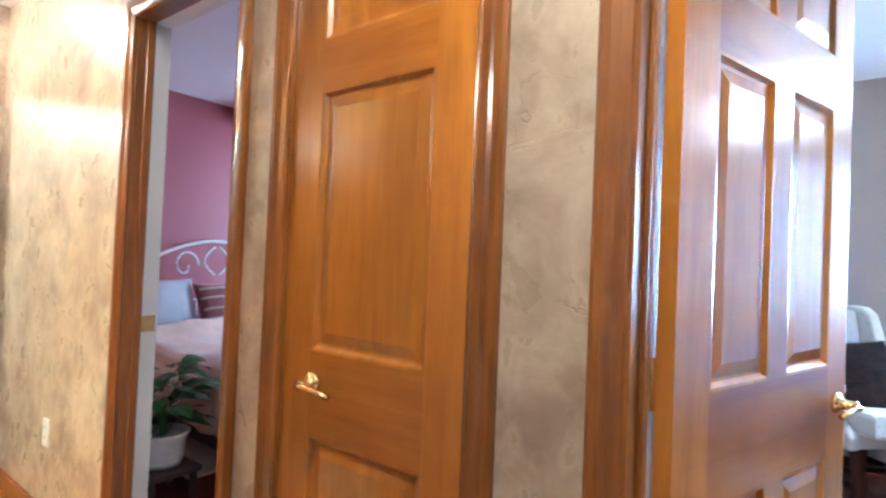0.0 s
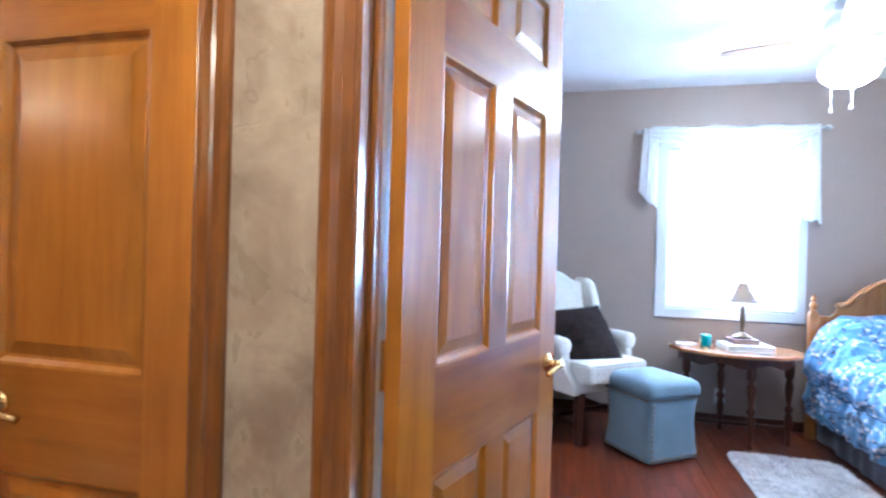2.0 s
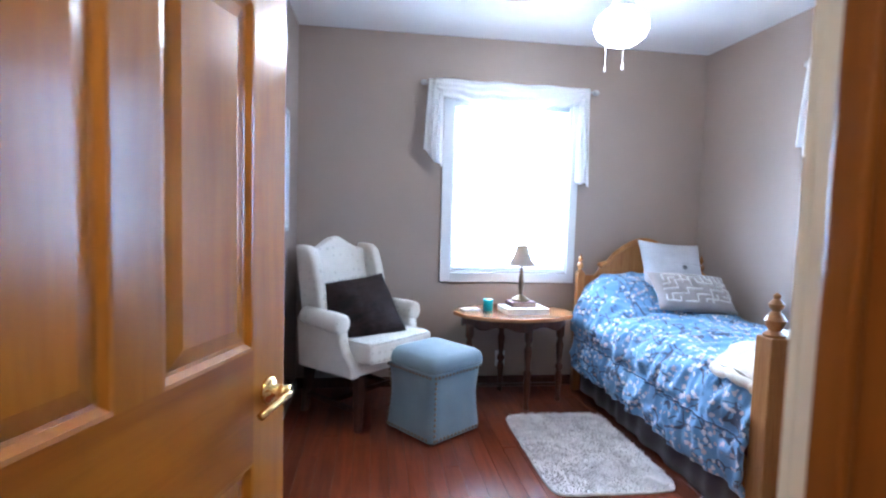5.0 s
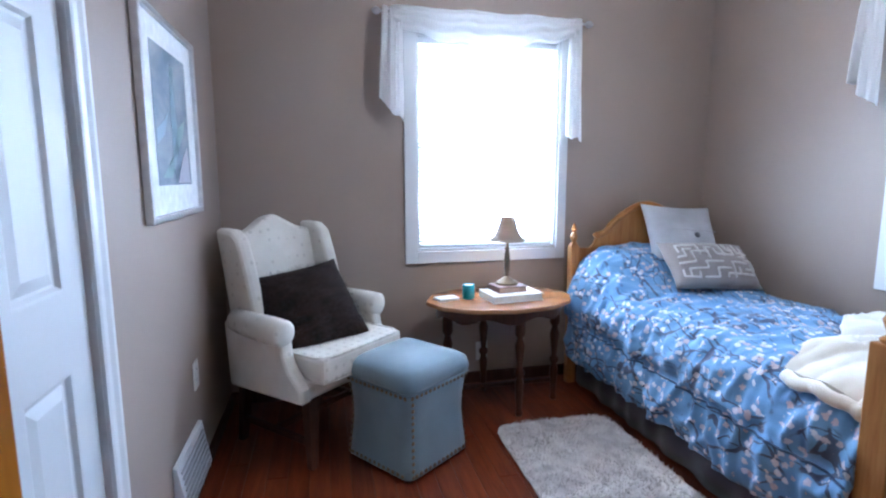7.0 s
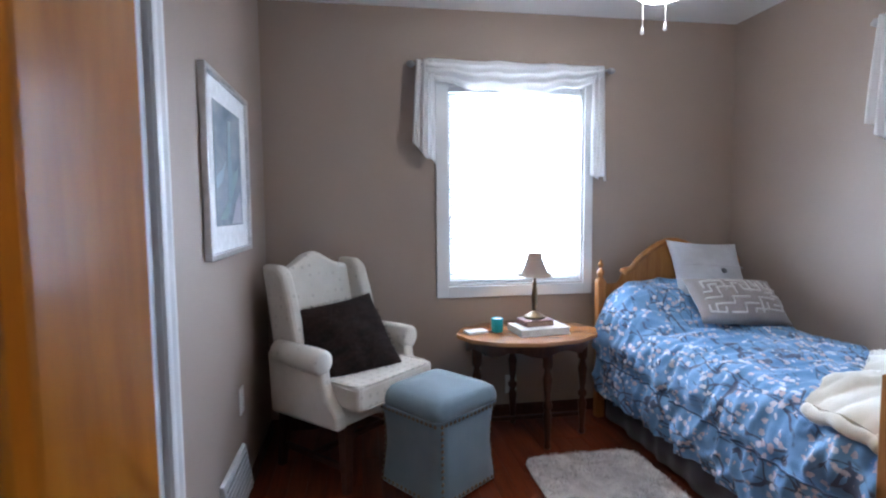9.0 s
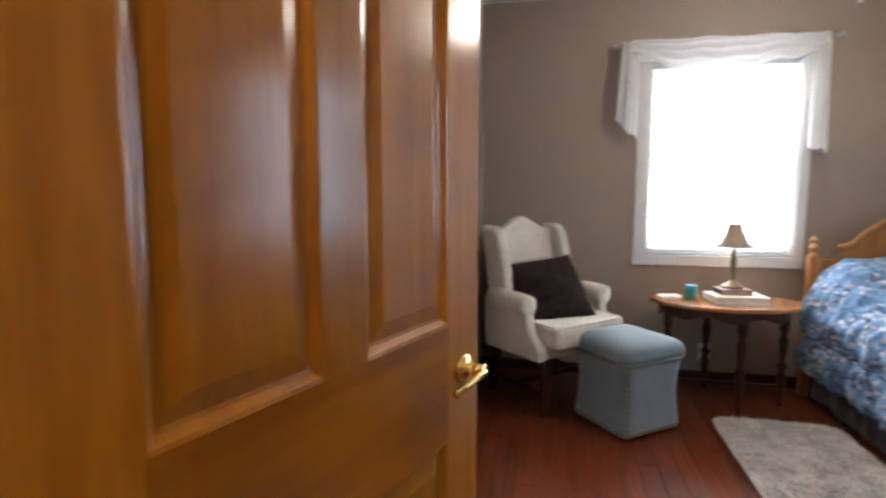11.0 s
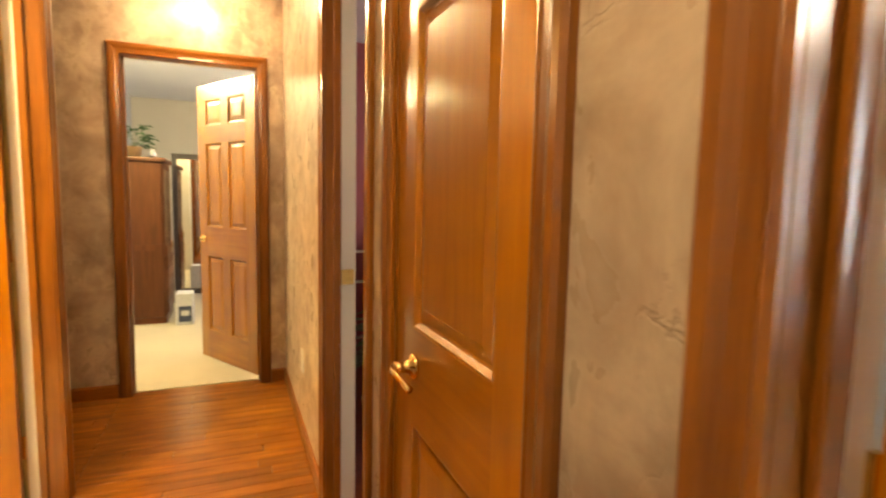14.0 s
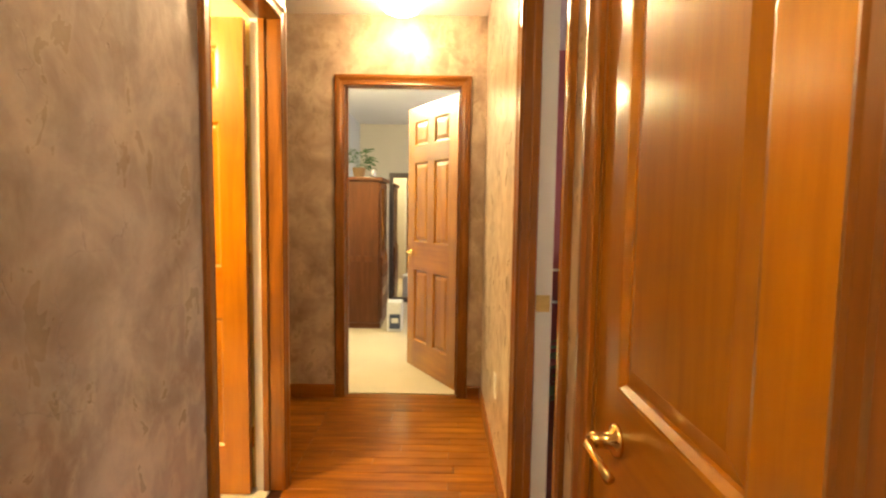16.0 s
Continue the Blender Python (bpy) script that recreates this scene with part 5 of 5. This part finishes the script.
shapes = [((-0.02, -0.20), (0.06, -0.05), (0.03, 0.12), (0.05, 0.20), (0.0, 0.20), (-0.02, 0.05)), ((-0.17, -0.20), (-0.02, -0.12), (0.06, -0.02), (0.16, 0.02), (0.14, -0.03), (0.05, -0.10), (-0.05, -0.20)),
          ((0.02, -0.22), (0.10, -0.13), (0.18, -0.08), (0.20, -0.22)), ((-0.20, -0.09), (-0.11, -0.05), (-0.04, 0.04), (-0.10, 0.0), (-0.20, -0.04))]
for sh, c in zip(shapes, ((0.20, 0.29, 0.36), (0.17, 0.27, 0.29), (0.42, 0.42, 0.50), (0.24, 0.33, 0.42))):
    part("brush_shape", prism(list(sh), -0.0142, -0.0138, "xz"), plain("wash_tone", c, 0.4), art)


def plate(m, label, kind="outlet"):
    ob = empty("outlet_plate" if kind == "outlet" else "wall_plate", m, label, "wall plate")
    part("plate", box(-0.036, 0.036, -0.006, 0, -0.058, 0.058, 0.002), M_PLATE, ob)
    if kind == "outlet":
        for z in (-0.022, 0.022):
            f = part("socket", lathe([(0, 0.0015), (0.014, 0.0015), (0.0155, 0)], 18), M_PLATE, ob, at=Matrix.Translation((0, -0.006, z)) @ Matrix.Rotation(radians(90), 4, "X"))
            for x in (-0.005, 0.005):
                part("slot", box(x - 0.001, x + 0.001, -0.0081, -0.0072, z - 0.002, z + 0.006), M_SLOT, ob)
    part("screw", lathe([(0, 0.001), (0.003, 0.0008), (0.0034, 0)], 10), M_NICKEL, ob, at=Matrix.Translation((0, -0.006, 0)) @ Matrix.Rotation(radians(90), 4, "X"))


plate(pose(XL, 2.68, 0.465, 0, 0, 90), "white wall plate low on the taupe wall")
plate(pose(1.395, YN, 0.20), "white outlet plate behind the side table")
plate(pose(-2.45, 0, 0.40), "pale outlet plate on the hall wall")
vent = empty("floor_register", pose(XL, 2.48, 0.02, 0, 0, 90), "white metal baseboard heat register", "vent")
part("body", prism([(0, 0.045), (-0.035, 0.045), (-0.045, 0.07), (-0.016, 0.25), (0, 0.255)], -0.19, 0.19, "yz", bevel=0.003), M_WHITE, vent)
for k in range(3):
    part("rib", box(-0.19 + 0.1267 * k + 0.06, -0.19 + 0.1267 * k + 0.066, -0.052, -0.044, 0.075, 0.10), M_WHITE, vent)
for z in range(7):
    zz = 0.085 + z * 0.022
    part("louver", box(-0.165, 0.165, -0.047 + z * 0.0036, -0.040 + z * 0.0036, zz, zz + 0.006), M_NICKEL, vent)


# ---- ceiling fan ----
fan = empty("ceiling_fan", pose(1.60, 2.16, 0), "white ceiling fan with wooden blades and lit frosted globe", "ceiling fan")
part("canopy", lathe([(0, CEIL), (0.07, CEIL), (0.068, CEIL - 0.015), (0.03, CEIL - 0.03), (0.014, CEIL - 0.034), (0.014, CEIL - 0.05), (0, CEIL - 0.05)], 28), M_WHITE, fan, smooth=True)
part("motor", lathe([(0, 2.435), (0.06, 2.435), (0.10, 2.415), (0.115, 2.370), (0.11, 2.330), (0.07, 2.305), (0, 2.305)], 32), M_WHITE, fan, "white motor housing", True)
part("light_fitter", lathe([(0, 2.306), (0.045, 2.306), (0.048, 2.270), (0.065, 2.245), (0.066, 2.232), (0, 2.232)], 28), M_NICKEL, fan, "nickel light fitter", True)
part("globe", lathe([(0.058, 2.236), (0.090, 2.220), (0.118, 2.185), (0.125, 2.150), (0.108, 2.110), (0.070, 2.082), (0.025, 2.070), (0, 2.069)], 32), M_GLOBE, fan, "lit frosted glass globe", True)
for k in range(4):
    turn = Matrix.Rotation(radians(-17 + 90 * k), 4, "Z")
    blade_out = [(0.17, -0.045), (0.22, -0.058), (0.50, -0.066), (0.545, -0.05), (0.56, 0.0), (0.545, 0.05), (0.50, 0.066), (0.22, 0.058), (0.17, 0.045)]
    blade = part("blade", prism(blade_out, -0.003, 0.003, "xy"), M_BLADE, fan, "wood veneer blade", at=turn @ Matrix.Translation((0, 0, 2.315)) @ Matrix.Rotation(radians(-7), 4, "X"))
    part("blade_iron", prism([(0.09, -0.012), (0.16, -0.014), (0.20, -0.035), (0.24, -0.03), (0.24, 0.03), (0.20, 0.035), (0.16, 0.014), (0.09, 0.012)], -0.010, -0.004, "xy"), M_NICKEL, blade, "nickel blade bracket")
for dx, dy, low in ((-0.065, 0.02, 1.975), (0.012, -0.005, 1.985)):
    ch = part("pull_chain", tube([(dx, dy, 2.235), (dx, dy, low)], 0.0018, 6), M_WHITE, fan)
    part("pull_knob", lathe([(0, low + 0.005), (0.003, low + 0.002), (0.006, low - 0.012), (0.007, low - 0.024), (0, low - 0.028)], 12, center=(dx, dy)), M_WHITE, ch, smooth=True)


# ---- hall lights ----
def flush_light(x, y, strength, tint):
    ob = empty("assumed_hall_light", pose(x, y, 0), "lit flush ceiling light with frosted glass bowl, fixture assumed", "ceiling light", "hall ceiling lights")
    part("pan", lathe([(0, CEIL), (0.14, CEIL), (0.145, CEIL - 0.015), (0.13, CEIL - 0.03), (0, CEIL - 0.03)], 32), M_BRASS, ob, "brass pan", True)
    part("bowl", lathe([(0.125, CEIL - 0.031), (0.120, CEIL - 0.06), (0.09, CEIL - 0.095), (0.04, CEIL - 0.112), (0, CEIL - 0.115)], 32), glow("lit_bowl", tint, strength), ob, "lit frosted glass bowl", True)


flush_light(-3.02, -0.52, 50.0, (1.0, 0.72, 0.42))
# Added fill, not a known fixture; placed to light nearby doors and casings.
flush_light(0.12, -0.62, 68.0, (1.0, 0.81, 0.50))


# ---- plants ----
def foliage(n, reach, height, seed, leaf=0.10, droop=0.6):
    bm = bmesh.new()
    rr = random.Random(seed)
    for k in range(n):
        a = rr.uniform(0, 2 * math.pi)
        up = rr.uniform(0.15, 1.0)
        r = reach * rr.uniform(0.25, 1.0)
        base = Vector((math.cos(a) * r * 0.35, math.sin(a) * r * 0.35, height * up * 0.75))
        d = Vector((math.cos(a), math.sin(a), 0.5 - droop * rr.random()))
        side = Vector((-math.sin(a), math.cos(a), rr.uniform(-0.4, 0.4))).normalized()
        size = leaf * rr.uniform(0.6, 1.2)
        wide = [0.0, 0.75, 1.0, 0.7, 0.0]
        pts = [base + d * (r * 0.6 + size * t) + Vector((0, 0, 0.35 * size * (t - t * t * 1.6))) for t in (0, 0.28, 0.55, 0.8, 1.05)]
        rows = [(bm.verts.new(p - side * size * 0.24 * w), bm.verts.new(p + Vector((0, 0, -0.006))), bm.verts.new(p + side * size * 0.24 * w)) for p, w in zip(pts, wide)]
        for q, s in zip(rows, rows[1:]):
            for i in (0, 1):
                try:
                    bm.faces.new((q[i], q[i + 1], s[i + 1], s[i]))
                except ValueError:
                    pass
        stem = base * 0.1
        w = Vector((0.002, 0.001, 0))
        bm.faces.new([bm.verts.new(stem - w), bm.verts.new(stem + w), bm.verts.new(pts[0])])
    return bm


def plant(m, label, pot, pot_mat, n, reach, height, seed, leaf):
    ob = empty("potted_plant", m, label, "plant")
    part("pot", lathe(pot, 24), pot_mat, ob, smooth=True)
    top = pot[-1][1]
    tagged(part("foliage", foliage(n, reach, height, seed, leaf), M_LEAF, ob, at=Matrix.Translation((0, 0, top - 0.02))), kind="stuff")


# ---- red bedroom ----
stool = empty("plant_stool", pose(-2.36, 0.45, 0), "low dark wooden stool under the plant", "stool")
part("top", box(-0.15, 0.15, -0.13, 0.13, 0.13, 0.155, 0.004), M_DARK, stool)
for x in (-0.12, 0.12):
    for y in (-0.10, 0.10):
        part("leg", box(x - 0.014, x + 0.014, y - 0.014, y + 0.014, 0, 0.131, 0.002), M_DARK, stool)
plant(pose(-2.36, 0.45, 0.156), "leafy green houseplant in a white wrapped pot", [(0, 0), (0.085, 0), (0.10, 0.03), (0.105, 0.12), (0.125, 0.16), (0.12, 0.165), (0.10, 0.15)], M_WHITEPOT, 80, 0.13, 0.46, 4, 0.15)
RB = (-3.93, -1.95, 0.60, 2.28)
rbed = empty("iron_bed", ID, "white iron bed with arched scroll headboard", "bed")
for y in (0.545, 2.40):
    part("post", lathe([(0, 0), (0.016, 0), (0.016, 1.02), (0.022, 1.03), (0.024, 1.045), (0.018, 1.06), (0, 1.066)], 14), M_IRON, rbed, smooth=True, at=Matrix.Translation((-3.94, y, 0)))
arch = [(-3.94, 0.80 + 1.60 * k / 40, 0.93 + 0.355 * math.sin(math.pi * k / 40) ** 0.85) for k in range(41)]
part("arch", tube(arch, 0.014, 10), M_IRON, rbed, "white arched headboard tube", True)
for z in (0.55, 0.80):
    part("cross_bar", tube([(-3.94, 0.545, z), (-3.94, 2.40, z)], 0.010, 8), M_IRON, rbed)
for k in range(9):
    y = 0.72 + 1.44 * k / 8
    part("spindle", tube([(-3.94, y, 0.55), (-3.94, y, 0.80)], 0.006, 6), M_IRON, rbed)
for yc, s in ((1.33, 1), (1.87, -1)):
    sp = [(-3.94, yc + s * (0.15 - 0.008 * k) * math.cos(k * 0.42) * 0.75, 1.08 + (0.13 - 0.006 * k) * math.sin(k * 0.42)) for k in range(16)]
    part("scroll", tube(sp, 0.008, 6), M_IRON, rbed, smooth=True)
for sgn in (-1, 1):
    sp = [(-3.94, 1.60 + sgn * (0.02 + 0.09 * math.sin(k / 12 * math.pi)), 1.0 + 0.24 * k / 12) for k in range(13)]
    part("scroll", tube(sp, 0.008, 6), M_IRON, rbed, smooth=True)
part("mattress", soft_box(1.95, 1.50, 0.24, 8, 10), M_WHITE, rbed, at=Matrix.Translation((-2.95, 1.50, 0.42)), smooth=True)
part("base", box(-3.90, -2.0, 0.80, 2.2, 0.10, 0.30, 0.01), M_DARK, rbed)
bm = bmesh.new()
rows = []
for i in range(51):
    t = i / 50
    side = [(0.69, 0.26), (0.695, 0.37), (0.705, 0.48), (0.735, 0.56), (0.80, 0.585), (1.2, 0.60), (1.7, 0.60), (2.2, 0.58), (2.31, 0.50), (2.32, 0.22)]
    y = float(np.interp(t, np.linspace(0, 1, 10), [p[0] for p in side]))
    z = float(np.interp(t, np.linspace(0, 1, 10), [p[1] for p in side]))
    row = []
    for j in range(61):
        x = -3.45 + 1.47 * j / 60
        d = noise.noise(Vector((x * 4, y * 4, z * 3))) * 0.03 + noise.noise(Vector((x * 9, y * 7, 4))) * 0.012
        row.append(bm.verts.new((x + (0.25 * (0.56 - z) if z < 0.56 and j == 0 else 0), y - (0.02 + abs(d)) * (z < 0.5) * (1 if t < 0.5 else -1), z + d + 0.10 * smooth01((-3.25 - x) / 0.2) * (z > 0.4))))
    rows.append(row)
for a, b in zip(rows, rows[1:]):
    for j in range(60):
        bm.faces.new((a[j], a[j + 1], b[j + 1], b[j]))
peach = tagged(part("peach_bedspread", bm, M_PEACH, smooth=True), "rumpled peach bedspread on the iron bed", "bedspread")
peach.modifiers.new("thickness", "SOLIDIFY").thickness = 0.02
tagged(part("bed_pillow", pillow_mesh(0.60, 0.42, 0.18, 14, 5.0), M_GREYPILLOW, smooth=True, at=pose(-3.72, 1.02, 0.79, -25, 0, 90)), "plain grey bed pillow against the headboard", "pillow")
sp = tagged(part("striped_pillow", pillow_mesh(0.46, 0.40, 0.17, 14, 6.0), M_STRIPE, smooth=True, at=pose(-3.62, 1.50, 0.77, -28, 0, 90)), "maroon and tan striped throw pillow", "pillow")
for z in (-0.12, -0.04, 0.05, 0.13):
    pts3 = []
    for k in range(21):
        u = -0.92 + 1.84 * k / 20
        v = z / 0.20
        pts3.append((u * 0.22, -0.085 * max(0, (1 - u * u) * (1 - v * v)) ** 0.42 - 0.002, z))
    part("stripe", tube(pts3, 0.010, 6), M_STRIPE_PALE, sp)
tagged(part("bedside_rug", prism([(-3.3, 0.63), (-2.42, 0.63), (-2.42, 1.9), (-3.3, 1.9)], 0.001, 0.012, "xy", bevel=0.003), M_RUGRED), "pale woven rug under the iron bed", "rug")

# ---- far bedroom ----
arm = empty("armoire", pose(-5.6, -1.19, 0), "tall reddish brown wooden armoire with mirrored doors", "armoire")
part("side_panel", box(0.285, 0.305, -0.29, 0.27, 0.06, 1.53, 0.003), M_ARMOIRE, arm)
part("side_panel", box(-0.305, -0.285, -0.29, 0.27, 0.06, 1.53, 0.003), M_ARMOIRE, arm)
part("side_rail", box(0.306, 0.314, -0.29, 0.27, 0.70, 0.76, 0.002), M_ARMOIRE, arm)
part("back_panel", box(-0.285, 0.285, -0.29, -0.275, 0.06, 1.53), M_ARMOIRE, arm)
part("cornice", box(-0.33, 0.33, -0.30, 0.31, 1.53, 1.57, 0.008), M_ARMOIRE, arm)
part("plinth", box(-0.315, 0.315, -0.295, 0.285, 0.0, 0.06, 0.004), M_ARMOIRE, arm)
for x0, x1 in ((-0.284, -0.002), (0.002, 0.284)):
    d = part("door", box(x0, x1, 0.262, 0.285, 0.07, 1.52, 0.003), M_ARMOIRE, arm)
    part("mirror", box(x0 + 0.04, x1 - 0.04, 0.286, 0.290, 0.80, 1.46), M_MIRROR, d, "mirror panel")
    part("handle", tube([(x1 - 0.02 if x0 < 0 else x0 + 0.02, 0.30, 0.70), (x1 - 0.02 if x0 < 0 else x0 + 0.02, 0.315, 0.74), (x1 - 0.02 if x0 < 0 else x0 + 0.02, 0.30, 0.78)], 0.006, 8), M_BRASS, d, "brass pull")
for k in range(6):
    part("drawer_front", box(-0.26, 0.28, 0.286, 0.302, 0.10 + k * 0.11, 0.195 + k * 0.11, 0.004), M_ARMOIRE, arm)
plant(pose(-5.50, -1.16, 1.571), "bushy green plant in a clay pot on the armoire", [(0, 0), (0.05, 0), (0.07, 0.09), (0.075, 0.10), (0.07, 0.105), (0.06, 0.095)], M_POT, 60, 0.13, 0.28, 8, 0.09)
jar = empty("small_vase", pose(-5.42, -1.00, 1.571), "small grey vase on the armoire", "vase")
part("body", lathe([(0, 0), (0.02, 0), (0.035, 0.03), (0.02, 0.06), (0.022, 0.075), (0.018, 0.07)], 18), M_NICKEL, jar, smooth=True)
mir = empty("standing_mirror", pose(-6.3, -0.70, 0, 0, 0, 0), "dark framed tall mirror in the far bedroom", "mirror")
for y0, y1, z0, z1 in ((-0.22, -0.17, 0.0, 1.68), (0.17, 0.22, 0.0, 1.68), (-0.17, 0.17, 1.62, 1.68), (-0.17, 0.17, 0.10, 0.16)):
    part("frame_bar", box(-0.02, 0.02, y0, y1, z0, z1, 0.004), M_DARK, mir)
part("glass", box(-0.006, 0.006, -0.17, 0.17, 0.16, 1.62), M_MIRROR, mir)
crate = empty("white_crate", pose(-5.25, -0.745, 0.004), "small white box with a dark blue panel on the carpet", "box")
part("box_body", box(-0.10, 0.10, -0.075, 0.075, 0, 0.30, 0.006), M_WHITEPOT, crate)
part("panel", box(0.1005, 0.104, -0.05, 0.06, 0.03, 0.18, 0.001), plain("navy_panel", (0.05, 0.07, 0.13), 0.5), crate, "dark blue panel")
part("panel", box(0.1045, 0.107, -0.03, 0.04, 0.09, 0.14, 0.001), M_WHITEPOT, crate)


# ---- floor boards, last ----
def planks(floor, x0, x1, y0, y1, width, material, title, seed, lengths, limit=300):
    """Strips laid along y, butted end to end, with a hair of a gap and eased edges."""
    rr = random.Random(seed)
    shared = {}
    count = 0
    x = x0
    while x < x1 - 0.005:
        w = min(width, x1 - x)
        y = y0 - rr.choice(lengths) * rr.random()
        while y < y1:
            a, b = max(y, y0), y + rr.choice(lengths)
            b = min(b, y1)
            if b - a > 0.02:
                key = (round(w, 3), round(b - a, 2))
                if key not in shared:
                    ww, ll, g = key[0] / 2 - 0.0006, (b - a) / 2 - 0.0006, 0.0016
                    bm = bmesh.new()
                    top = [bm.verts.new(p) for p in ((-ww + g, -ll + g, 0), (ww - g, -ll + g, 0), (ww - g, ll - g, 0), (-ww + g, ll - g, 0))]
                    mid = [bm.verts.new(p) for p in ((-ww, -ll, -g), (ww, -ll, -g), (ww, ll, -g), (-ww, ll, -g))]
                    low = [bm.verts.new((v.co.x, v.co.y, -0.0085)) for v in mid]
                    bm.faces.new(top)
                    for p, q in ((top, mid), (mid, low)):
                        for i in range(4):
                            j = (i + 1) % 4
                            bm.faces.new((p[i], q[i], q[j], p[j]))
                    shared[key] = mesh(title, bm, material)
                o = new(title, shared[key])
                o.parent = floor
                o.location = (x + w / 2, (a + b) / 2, 0)
                count += 1
            y = b if b >= y1 else b
            if b >= y1:
                break
        x += w
    return count


planks(FLOOR_BED, XL, XR, 0.03, YN, 0.088, M_CHERRY, "floor_board", 3, [0.9, 1.2, 1.5])
planks(FLOOR_HALL, HALL_W - 0.055, HALL_E, HALL_S, 0.03, 0.075, M_OAK, "floor_board", 4, [0.6, 0.9, 1.2])
planks(FLOOR_HALL, HALL_W - 0.055, -2.285, -1.85, HALL_S, 0.075, M_OAK, "floor_board", 5, [0.6, 0.9])
